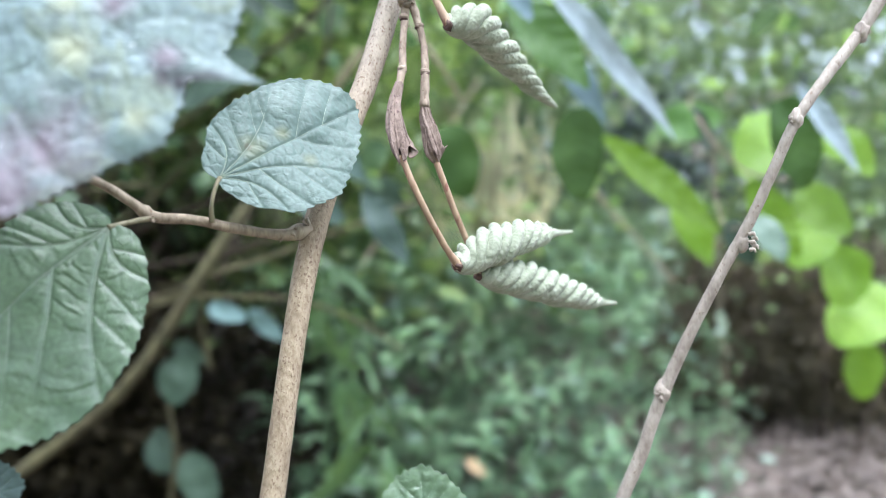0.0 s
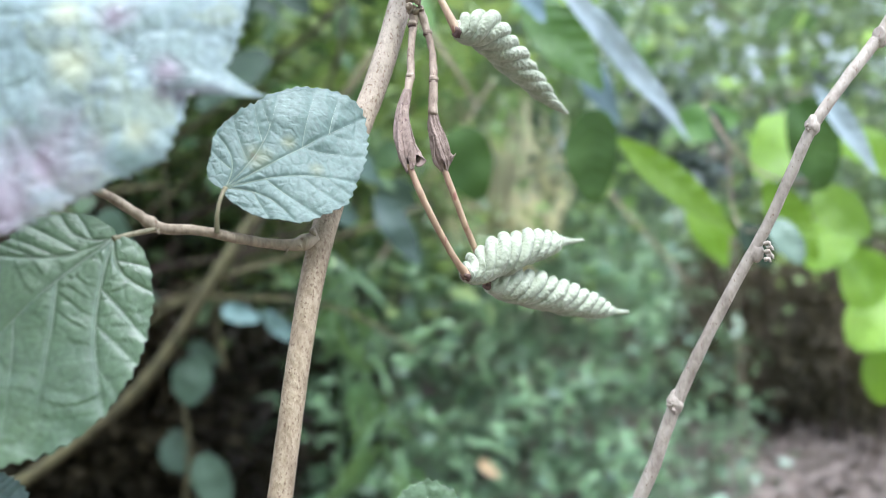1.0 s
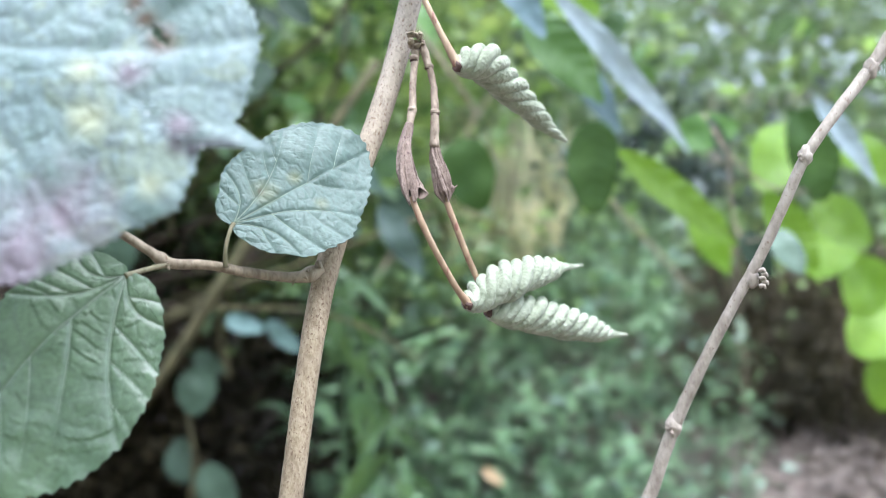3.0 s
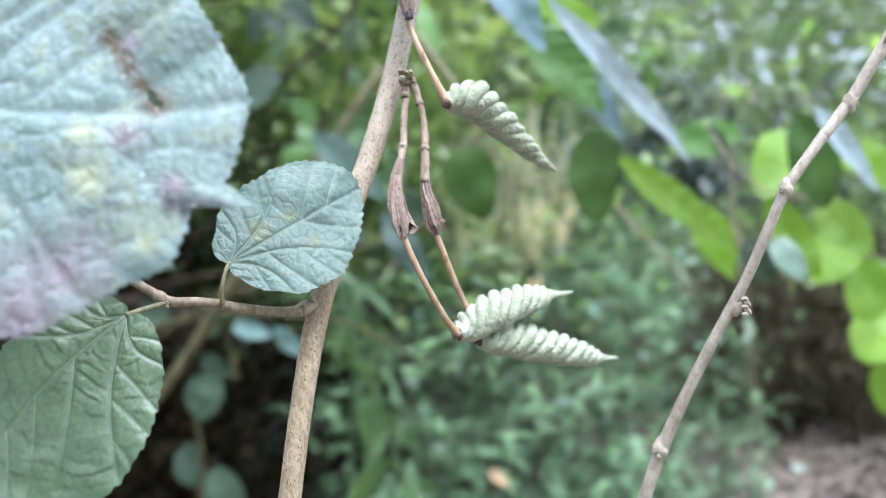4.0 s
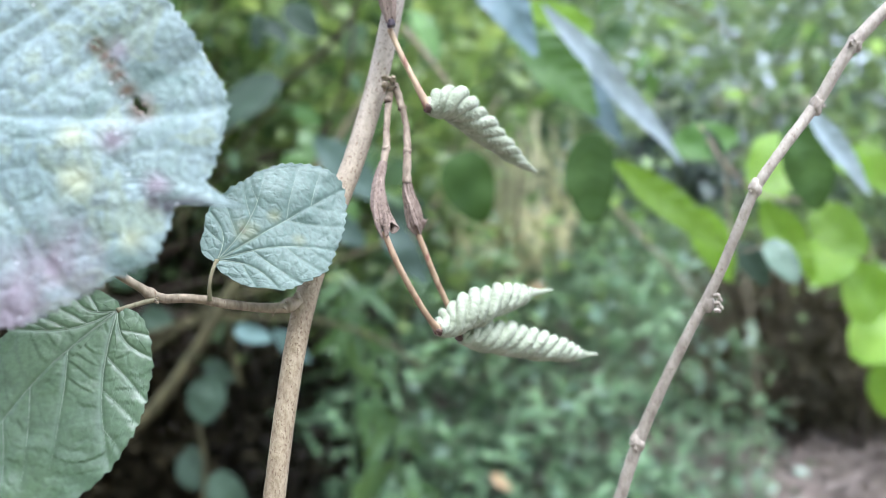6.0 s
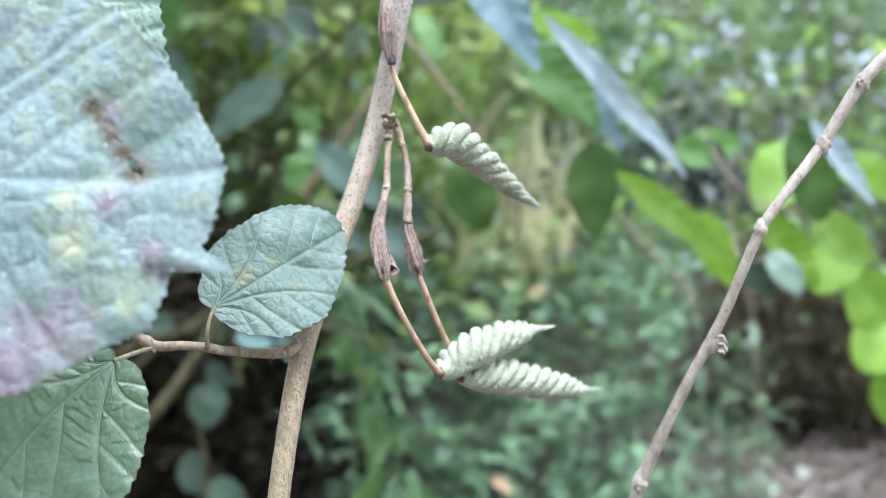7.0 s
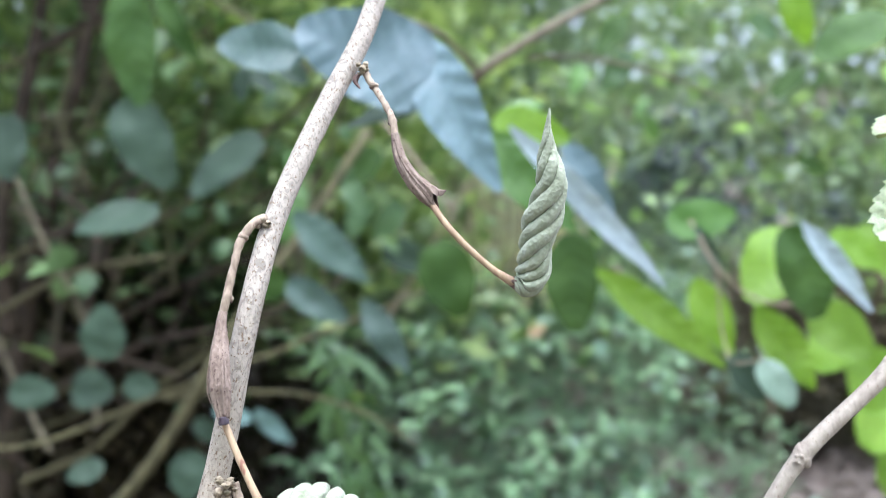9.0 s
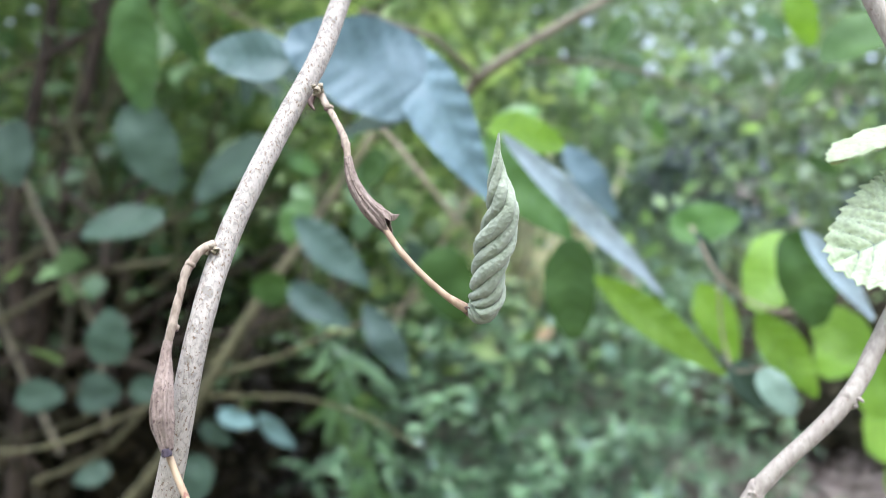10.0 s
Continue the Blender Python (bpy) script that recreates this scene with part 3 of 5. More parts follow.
stem = solid("stem", *sweep(stem_line, [0.0046, 0.0042, 0.0036, 0.0033] + [0.0031, 0.003, 0.0032, 0.0033, 0.0034, 0.0034] + [0.0031] * 5 + [0.003, 0.0029, 0.0026], 260, 20, 0.035, 260), M_STEM, branch, "pale grey-beige bark dotted with brown lenticels")
knobs("leaf_scar", stem, M_TWIG, (-0.0362, 0.1889, 1.3656), 0.0021, 9, 3)
knobs("leaf_scar", stem, M_TWIG, (-0.0106, 0.2068, 1.4324), 0.0022, 14, 5)
knobs("leaf_scar", stem, M_TWIG, (-0.0033, 0.2157, 1.4999), 0.0018, 12, 7)
knobs("leaf_scar", stem, M_TWIG, (0.0210, 0.2336, 1.5462), 0.0018, 12, 9)
solid("dry_bract", *sweep([(0.0198, 0.2340, 1.5450), (0.0189, 0.2331, 1.5425), (0.0204, 0.2324, 1.5400)], [0.0007, 0.0008, 0.0002], 12, 8, 0.3, 900), M_JOINT, stem)
twig_line = [(-0.0345, 0.1904, 1.3657), (-0.0388, 0.1875, 1.3636), (-0.0445, 0.1845, 1.3636), (-0.0530, 0.1795, 1.3649), (-0.0602, 0.1764, 1.3663), (-0.0679, 0.1724, 1.3667), (-0.0724, 0.1692, 1.3700), (-0.0765, 0.1670, 1.3729), (-0.0845, 0.1648, 1.3769), (-0.0954, 0.1616, 1.3817), (-0.1109, 0.1582, 1.3891), (-0.1313, 0.1556, 1.3995)]
twig = solid("side_twig", *sweep(twig_line, [0.0017, 0.0016, 0.0013, 0.0013, 0.0012, 0.0013, 0.0011, 0.0011, 0.001, 0.001, 0.0009, 0.0008], 120, 14, 0.1, 350, [(0.045, 0.0006, 0.02), (0.43, 0.0005, 0.012)]), M_TWIG, branch, "thin tan side twig")
knobs("leaf_scar", twig, M_TWIG, (-0.0678, 0.1709, 1.3662), 0.0009, 6, 12)
knobs("leaf_scar", twig, M_TWIG, (-0.0384, 0.1863, 1.3641), 0.0012, 7, 14)
solid("spur", *sweep([(-0.0405, 0.1856, 1.3627), (-0.0412, 0.1852, 1.3610)], [0.0004, 0.0001], 6, 6), M_TWIG, twig)

leaf(branch, (-0.0535, 0.1757, 1.3765), (-0.0224, 0.1940, 1.3991), (0.307, -0.886, 0.347),
     [(-175, 0.02), (-123, 0.05), (-93, 0.13), (-82, 0.23), (-69, 0.34), (-60, 0.48), (-50, 0.56), (-41, 0.68), (-29, 0.75), (-19, 0.83), (-6, 0.95), (0, 1.0), (4, 1.02), (10, 1.0), (18, 0.92), (26, 0.81), (32, 0.71), (40, 0.57), (54, 0.44), (67, 0.33), (79, 0.2), (110, 0.12), (150, 0.03)],
     46, 0.02, 0.04, 0.05, 0.0046, ((0, 0.98), (-29, 0.78), (31, 0.7), (-62, 0.42), (64, 0.33)), 3, M_BLADE, "small heart-shaped grey-green leaf with toothed edge", 3,
     [("stain_tan", 0.26, 0.07, 0.075), ("stain_brown", 0.245, 0.085, 0.022), ("stain_tan", 0.5, -0.16, 0.05), ("stain_tan", 0.47, 0.06, 0.045)],
     ([(-0.0553, 0.1759, 1.3657), (-0.0551, 0.1747, 1.3694), (-0.0543, 0.1745, 1.3734), (-0.0535, 0.1757, 1.3765)], [0.0007, 0.0005, 0.00045, 0.0006]), relief=1.25, cell_scale=17.0, vein_width=0.0038, ladder=12.0, lumpy=0.6)
leaf(branch, (-0.0748, 0.1642, 1.3634), (-0.0994, 0.1402, 1.3329), (0.329, -0.853, 0.405),
     [(-165, 0.02), (-112, 0.09), (-91, 0.2), (-71, 0.31), (-48, 0.44), (-33, 0.57), (-16, 0.8), (0, 1.05), (11, 1.13), (22, 1.1), (30, 1.02), (39, 0.92), (51, 0.71), (65, 0.47), (82, 0.29), (101, 0.18), (134, 0.08), (160, 0.03)],
     52, 0.026, -0.05, 0.1, 0.0055, ((5, 1.08), (-38, 0.5), (44, 0.86), (-75, 0.27), (78, 0.32)), 3, M_GREEN, "broad dark green leaf with sunken veins", 8, (),
     ([(-0.0677, 0.1719, 1.3664), (-0.0711, 0.1684, 1.3651), (-0.0748, 0.1642, 1.3634)], [0.0008, 0.0006, 0.0007]), rings=280, spokes=520, cell_scale=13.0, relief=1.1, groove_width=0.0085, ladder=10.0, vein_width=0.005, lumpy=0.25)
leaf(branch, (-0.1144, 0.1247, 1.4126), (-0.0293, 0.1166, 1.3839), (-0.061, -0.993, 0.1),
     [(-140, 0.2), (-110, 0.34), (-75, 0.45), (-51, 0.53), (-40, 0.68), (-30, 0.75), (-25, 0.77), (-16, 0.82), (-11, 0.88), (-6, 0.87), (-3.2, 0.865), (-2.2, 0.885), (-1, 0.94), (-0.2, 0.995), (0.1, 0.995), (0.7, 0.94), (1.5, 0.905), (4, 0.912), (10, 0.92), (14, 0.91), (19, 0.86), (23, 0.83), (28, 0.79), (37, 0.73), (49, 0.62), (73, 0.45), (95, 0.32), (130, 0.2)],
     130, 0.013, 0.0, 0.05, 0.002, ((12, 0.9), (-22, 0.76), (40, 0.7), (-60, 0.48), (70, 0.48)), 3, M_WORN, "large worn blue-grey leaf with violet blotches and holes", 21,
     [("stain_violet", 0.664, -0.242, 0.09), ("stain_violet", 0.6, -0.337, 0.11), ("stain_violet", 0.48, -0.42, 0.12), ("stain_violet", 0.81, -0.015, 0.03), ("stain_plum", 0.82, -0.055, 0.024), ("stain_plum", 0.85, -0.05, 0.028), ("stain_plum", 0.88, -0.036, 0.022), ("stain_plum", 0.91, -0.02, 0.016), ("stain_violet", 0.54, -0.39, 0.1), ("stain_violet", 0.4, -0.44, 0.12), ("stain_violet", 0.688, 0.053, 0.035), ("stain_violet", 0.62, 0.24, 0.03),
      ("stain_tan", 0.64, -0.06, 0.04), ("stain_tan", 0.59, 0.03, 0.03), ("stain_tan", 0.8, -0.14, 0.03), ("stain_tan", 0.45, -0.2, 0.05),
      ("stain_brown", 0.565, 0.235, 0.02), ("stain_brown", 0.59, 0.222, 0.018), ("stain_brown", 0.615, 0.206, 0.02), ("stain_brown", 0.64, 0.188, 0.022), ("stain_brown", 0.67, 0.165, 0.024), ("stain_brown", 0.705, 0.135, 0.034)],
     holes=((0.705, 0.135, 0.024, 0.008, -30), (0.655, 0.177, 0.009, 0.003, -40), (0.615, 0.208, 0.009, 0.003, -35), (0.565, 0.235, 0.007, 0.004, -30)), rings=150, spokes=600, twist=0.1, ripple=0.019, passes=0, groove_width=0.011, vein_width=0.0009, ladder=9.0, lumpy=3.2, cell_scale=19.0, relief=0.5,
     petiole=([(-0.1109, 0.1582, 1.3891), (-0.125, 0.135, 1.412), (-0.1144, 0.1247, 1.4126)], [0.0008, 0.0007, 0.0009]))
leaf(branch, (-0.1123, 0.148, 1.4611), (-0.055, 0.1423, 1.4314), (0.028, -0.97, 0.242),
     [(-150, 0.12), (-100, 0.3), (-60, 0.42), (-40, 0.5), (-30, 0.72), (-20, 0.95), (-10, 1.05), (0, 1.0), (7, 0.92), (12, 0.88), (21, 0.8), (31, 0.7), (56, 0.55), (96, 0.37), (140, 0.12)],
     54, 0.022, 0.02, 0.1, 0.009, ((3, 0.95), (-28, 0.75), (38, 0.62), (70, 0.45), (-65, 0.38)), 4, M_SAGE, "broad puckered sage-green leaf", 31, (),
     ([(-0.1109, 0.1582, 1.3891), (-0.13, 0.15, 1.45), (-0.1123, 0.148, 1.4611)], [0.0008, 0.0007, 0.0009]))
leaf(branch, (-0.0024, 0.1691, 1.2767), (-0.0051, 0.1714, 1.3090), (0.05, -0.8, 0.6),
     [(-150, 0.1), (-90, 0.34), (-60, 0.5), (-35, 0.68), (-20, 0.83), (-10, 0.94), (0, 1.0), (10, 0.95), (20, 0.86), (35, 0.7), (60, 0.52), (90, 0.36), (150, 0.1)],
     50, 0.026, 0.06, 0.1, 0.008, ((0, 0.97), (-33, 0.68), (33, 0.7)), 4, M_GREEN, "rounded green leaf with toothed edge", 41, (),
     ([(-0.062, 0.184, 1.24), (-0.03, 0.17, 1.255), (-0.0024, 0.1691, 1.2767)], [0.001, 0.0008, 0.0008]))
leaf(branch, (-0.1135, 0.1548, 1.3011), (-0.0903, 0.1604, 1.3082), (0.2, -0.8, 0.5),
     [(-150, 0.1), (-90, 0.36), (-60, 0.5), (-35, 0.68), (-20, 0.83), (-10, 0.94), (0, 1.0), (10, 0.95), (20, 0.86), (35, 0.7), (60, 0.52), (90, 0.36), (150, 0.1)],
     46, 0.026, 0.04, 0.08, 0.008, ((0, 0.97), (-33, 0.68), (33, 0.7)), 5, M_BLADE, "grey-green leaf with toothed edge", 47, (),
     ([(-0.066, 0.186, 1.22), (-0.09, 0.175, 1.24), (-0.1135, 0.1548, 1.3011)], [0.001, 0.0008, 0.0008]))


# ---- twisted pods ----
def fruit(label, peduncle, ped_r, joints, calyx, cal_r, tooth, stalk, pod, pod_r, turns, hand, seed, **more):
    ob = thing("twisted_pod", label, "seed pod", "twisted pods on the branch")
    solid("peduncle", *sweep(peduncle, ped_r, 60, 12, 0.2, 420), M_PEDUNCLE, ob, "jointed tan stalk")
    for k, (c, d) in enumerate(joints):
        ring(c, d, 0.0013, 0.0007, M_PEDUNCLE, ob)
        ring(np.array(c) - 0.0009 * np.array(d, float) / np.linalg.norm(d), d, 0.00115, 0.0003, M_JOINT, ob)
    husk(calyx, cal_r, seed, ob, tooth)
    solid("fruit_stalk", *sweep(stalk, [0.0009] + [0.0009] * (len(stalk) - 2) + [0.0014], 40, 12, 0.06, 500), M_STALK, ob, "smooth reddish-brown fruit stalk")
    solid("joint", *lump(stalk[-1], 0.0016, seed, 0.5), M_JOINT, ob, "dark brown joint")
    twisted_pod(ob, pod, pod_r, turns, hand, seed=seed, **more)
    return ob


fruit("pale green twisted pod with a pointed beak on a brown stalk",
      [(-0.0111, 0.2084, 1.4328), (-0.0109, 0.2082, 1.4286), (-0.0114, 0.2066, 1.4198), (-0.0115, 0.2046, 1.4109), (-0.0122, 0.2033, 1.4067)], [0.0012, 0.0012, 0.001, 0.0012, 0.001], [((-0.0115, 0.2046, 1.4115), (0, 0, 1)), ((-0.0112, 0.2077, 1.4276), (0, 0, 1))],
      [(-0.0122, 0.2033, 1.4070), (-0.0133, 0.2011, 1.4005), (-0.0129, 0.1985, 1.3936), (-0.0115, 0.1963, 1.3878), (-0.0107, 0.1945, 1.3829)], [0.0012, 0.0017, 0.0022, 0.0024, 0.0009], (-0.0068, 0.1953, 1.3882),
      [(-0.0112, 0.1954, 1.3852), (-0.0081, 0.1948, 1.3777), (-0.0033, 0.1968, 1.3680), (0.0017, 0.2003, 1.3594), (0.0043, 0.2025, 1.3561)],
      [(0.0040, 0.2024, 1.3564), (0.0066, 0.2064, 1.3578), (0.0136, 0.2117, 1.3619), (0.0226, 0.2200, 1.3651), (0.0299, 0.2274, 1.3665), (0.0333, 0.2304, 1.3672), (0.0369, 0.2334, 1.3674), (0.0416, 0.2364, 1.3680)], [0.0022, 0.0044, 0.006, 0.0051, 0.0039, 0.0019, 0.0009, 0.0004], 2.7, -1, 2, depth=0.44)
fruit("plump pale green twisted pod hanging on a brown stalk",
      [(-0.0093, 0.2090, 1.4327), (-0.0075, 0.2087, 1.4272), (-0.0055, 0.2072, 1.4192), (-0.0051, 0.2051, 1.4109), (-0.0052, 0.2046, 1.4006)], [0.0012, 0.0011, 0.001, 0.0012, 0.0013], [((-0.0051, 0.2051, 1.4109), (0, 0, 1)), ((-0.0068, 0.2084, 1.4252), (0.3, 0, 1))],
      [(-0.0052, 0.2051, 1.4020), (-0.0049, 0.2048, 1.3982), (-0.0035, 0.2041, 1.3925), (-0.0025, 0.2043, 1.3877), (-0.0017, 0.2045, 1.3846)], [0.0013, 0.0016, 0.0022, 0.0025, 0.0009], (0.0005, 0.2041, 1.3920),
      [(-0.0025, 0.2044, 1.3868), (0.0002, 0.2047, 1.3795), (0.0035, 0.2067, 1.3709), (0.0074, 0.2097, 1.3618), (0.0104, 0.2126, 1.3535)],
      [(0.0103, 0.2126, 1.3533), (0.0135, 0.2151, 1.3537), (0.0205, 0.2211, 1.3533), (0.0310, 0.2303, 1.3508), (0.0413, 0.2389, 1.3481), (0.0498, 0.2466, 1.3459), (0.0538, 0.2496, 1.3451), (0.0591, 0.2526, 1.3447)], [0.002, 0.0042, 0.0056, 0.0055, 0.0047, 0.0031, 0.0011, 0.0005], 3.0, -1, 5, depth=0.38)
fruit("pale green twisted pod tapering to a thin tip",
      [(-0.0031, 0.2161, 1.5011), (-0.0048, 0.2135, 1.4998), (-0.0076, 0.2110, 1.4954), (-0.0091, 0.2088, 1.4881), (-0.0103, 0.2072, 1.4803), (-0.0113, 0.2068, 1.4760)], [0.0012, 0.0012, 0.0012, 0.001, 0.0012, 0.001], [((-0.0105, 0.2084, 1.4797), (0.1, 0, 1)), ((-0.0073, 0.2110, 1.4958), (0.5, 0, 1))],
      [(-0.0113, 0.2068, 1.4762), (-0.0112, 0.2051, 1.4713), (-0.0109, 0.2030, 1.4646), (-0.0105, 0.2024, 1.4579), (-0.0095, 0.2025, 1.4497)], [0.0011, 0.0014, 0.0022, 0.0027, 0.0013], None,
      [(-0.0102, 0.2046, 1.4489), (-0.0071, 0.2044, 1.4416), (-0.0029, 0.2041, 1.4328), (0.0016, 0.2039, 1.4238)],
      [(0.0015, 0.2039, 1.4235), (0.0038, 0.2064, 1.4251), (0.0089, 0.2100, 1.4267), (0.0148, 0.2175, 1.4236), (0.0218, 0.2251, 1.4190), (0.0282, 0.2317, 1.4145), (0.0325, 0.2360, 1.4118), (0.0374, 0.2399, 1.4093)], [0.0018, 0.0042, 0.0058, 0.0054, 0.0043, 0.0031, 0.0019, 0.0005], 2.3, -1, 9)
fruit("upturned grey-green pod, loosely twisted, on a curved reddish stalk",
      [(0.0211, 0.2345, 1.5468), (0.0235, 0.2330, 1.5418), (0.0277, 0.2297, 1.5351), (0.0306, 0.2263, 1.5285), (0.0312, 0.2256, 1.5243)], [0.0011, 0.001, 0.0009, 0.0011, 0.001], [((0.0305, 0.2271, 1.5288), (0.2, 0, 1)), ((0.0246, 0.2322, 1.5407), (0.3, 0, 1))],
      [(0.0312, 0.2256, 1.5249), (0.0324, 0.2255, 1.5183), (0.0357, 0.2256, 1.5122), (0.0398, 0.2262, 1.5075), (0.0428, 0.2262, 1.5030)], [0.0011, 0.0015, 0.0021, 0.0024, 0.0009], (0.0443, 0.2239, 1.5108),
      [(0.0410, 0.2260, 1.5052), (0.0450, 0.2246, 1.4992), (0.0511, 0.2240, 1.4923), (0.0579, 0.2239, 1.4861), (0.0637, 0.2241, 1.4823)],
      [(0.0637, 0.2241, 1.4822), (0.0669, 0.2239, 1.4823), (0.0688, 0.2223, 1.4865), (0.0693, 0.2194, 1.4927), (0.0713, 0.2167, 1.4995), (0.0734, 0.2134, 1.5076), (0.0728, 0.2115, 1.5126), (0.0725, 0.2103, 1.5168), (0.0725, 0.2085, 1.5215), (0.0730, 0.2073, 1.5260)], [0.0018, 0.0044, 0.0046, 0.0046, 0.005, 0.0044, 0.0033, 0.0021, 0.0009, 0.0002], 2.2, 1, 13, depth=0.46, steepen=0.65, felt=0.45)
solid("dark_joint", *sweep([(-0.0096, 0.2021, 1.4507), (-0.0093, 0.2022, 1.4487)], [0.0013, 0.0012], 8, 12, 0.2, 900), M_RING, bpy.data.objects["twisted_pod.002"])


# ---- the bare twig ----
bare = thing("bare_twig", "bare grey-mauve twig with knotty buds and dry scars", "twig")
bare_line = [(0.03, 0.29, 0.02), (0.045, 0.26, 0.8), (0.0516, 0.2383, 1.2639), (0.0622, 0.2314, 1.3005), (0.0674, 0.2285, 1.3173), (0.0753, 0.2235, 1.3376), (0.0831, 0.2187, 1.3554), (0.0898, 0.2146, 1.3697), (0.0952, 0.2103, 1.3844), (0.1003, 0.2067, 1.3978), (0.1092, 0.2057, 1.4107), (0.1185, 0.2053, 1.4227), (0.1293, 0.2026, 1.4404), (0.1498, 0.2011, 1.4614), (0.1587, 0.2031, 1.4751), (0.1704, 0.2070, 1.4937), (0.1813, 0.2107, 1.5139), (0.1969, 0.2141, 1.5473), (0.2164, 0.2234, 1.5881)]
bare_stem = solid("stem", *sweep(bare_line, [0.0032, 0.0028, 0.0022, 0.002, 0.002, 0.0017, 0.0016, 0.00155, 0.00155, 0.00155, 0.0016, 0.0017, 0.0019, 0.0019, 0.0019, 0.0019, 0.0019, 0.0018, 0.0018], 240, 16, 0.07, 260), M_GREY, bare)
for k, (c, side, size, count) in enumerate([((0.0999, 0.2065, 1.3978), -1, 0.0011, 4), ((0.1184, 0.2050, 1.4222), 1, 0.0011, 4), ((0.1292, 0.2026, 1.4401), -1, 0.0012, 5), ((0.1498, 0.2011, 1.4613), 1, 0.0011, 4), ((0.0674, 0.2282, 1.3182), -1, 0.0015, 6), ((0.0877, 0.2162, 1.3633), 1, 0.001, 4)]):
    solid("node", *lump(c, 0.0019 if size < 0.0013 else 0.0024, 90 + k, 0.3, (1, 1, 1.5), 16), M_GREY, bare_stem)
    knobs("bud_scar", bare_stem, M_GREY, np.array(c) + np.array((side * 0.0017, -0.0012, -0.0006)), size, count, 60 + k)
for k, (dx, dz) in enumerate([(0.0004, 0.0012), (0.0011, 0.0), (0.0005, -0.0012), (0.0012, -0.0024), (0.0004, -0.0034)]):
    foot = np.array((0.0885, 0.2135, 1.3642)) + np.array((dx, 0, dz))
    solid("bud_scale", *sweep([foot, foot + np.array((0.0009, -0.0006, 0.0003)), foot + np.array((0.0014, -0.0009, -0.0007))], [0.0007, 0.0006, 0.0002], 9, 9, 0.3, 900), M_GREY, bare_stem)
leaf(bare, (0.1832, 0.2093, 1.5055), (0.1462, 0.1909, 1.4935), (-0.35, -0.9, 0.1),
     [(-150, 0.1), (-90, 0.26), (-60, 0.38), (-35, 0.55), (-20, 0.74), (-10, 0.9), (0, 0.97), (10, 0.9), (20, 0.76), (35, 0.58), (60, 0.38), (90, 0.26), (150, 0.1)],
     46, 0.04, 0.1, 0.15, 0.009, ((0, 0.95), (-35, 0.66), (35, 0.66)), 6, M_PALE, "yellow-green leaf with bright light put into its pale colour", 51)
leaf(bare, (0.1822, 0.2093, 1.5224), (0.1440, 0.1914, 1.5182), (-0.1, -0.35, 0.95),
     [(-150, 0.06), (-90, 0.15), (-60, 0.2), (-35, 0.33), (-20, 0.55), (-10, 0.8), (0, 1.0), (10, 0.8), (20, 0.55), (35, 0.33), (60, 0.2), (90, 0.15), (150, 0.06)],
     40, 0.03, 0.25, 0.1, 0.01, ((0, 0.95), (-30, 0.6), (30, 0.6)), 5, M_YOUNG, "narrow pale leaf seen nearly edge-on", 55)
solid("side_branch", *sweep([(0.2052, 0.2515, 1.5197), (0.1946, 0.2445, 1.5384), (0.1824, 0.2422, 1.5628), (0.1758, 0.2426, 1.5815), (0.1687, 0.2481, 1.6156)], [0.0026, 0.0026, 0.0025, 0.0024, 0.002], 50, 14, 0.07, 260), M_GREY, bare)


# ---- the shrub behind ----
def branchlet(parent, pts, r, material=None, name="branch"):
    rs = list(np.linspace(r, r * 0.75, len(pts)))
    return solid(name, *sweep(pts, rs, 50, 10, 0.12, 40), material or M_BRANCH, parent)


rear = thing("broadleaf_shrub", "broadleaf shrub with blue-green and backlight-coloured leaves on grey-brown branches", "shrub")
branchlet(rear, [(0.0327, 0.7959, 1.6842), (0.0524, 0.7762, 1.7050), (0.0961, 0.7780, 1.7343), (0.1441, 0.7902, 1.7649), (0.1934, 0.8026, 1.7943), (0.3021, 0.8271, 1.8704), (0.9, 1.1, 2.0), (1.15, 1.2, 1.6), (1.2, 1.25, 0.1)], 0.0062, M_OLD)
branchlet(rear, [(0.0524, 0.7762, 1.7050), (0.0300, 0.7137, 1.7124), (0.0177, 0.6725, 1.7125), (-0.0090, 0.6105, 1.7041), (-0.0271, 0.5592, 1.6971)], 0.003, M_OLD)
branchlet(rear, [(-0.0634, 0.8087, 1.6759), (-0.0326, 0.8132, 1.6398), (-0.0042, 0.8177, 1.6012), (0.0217, 0.8420, 1.5658)], 0.0028, M_TWIG)
branchlet(rear, [(0.2592, 0.7718, 1.5468), (0.2640, 0.7630, 1.5321), (0.2760, 0.7458, 1.4984), (0.3101, 0.7503, 1.4693), (0.3473, 0.7537, 1.4610), (0.4106, 0.8076, 1.4880)], 0.0015, M_TWIG)
branchlet(rear, [(0.2760, 0.7458, 1.4984), (0.2798, 0.7497, 1.4367), (0.2836, 0.7314, 1.4093), (0.3037, 0.7127, 1.4136)], 0.0011, M_TWIG)
branchlet(rear, [(0.1019, 0.7891, 1.7245), (0.1703, 0.8244, 1.7323), (0.2667, 0.8828, 1.7262), (0.3972, 0.9948, 1.7085)], 0.0022, M_OLD)
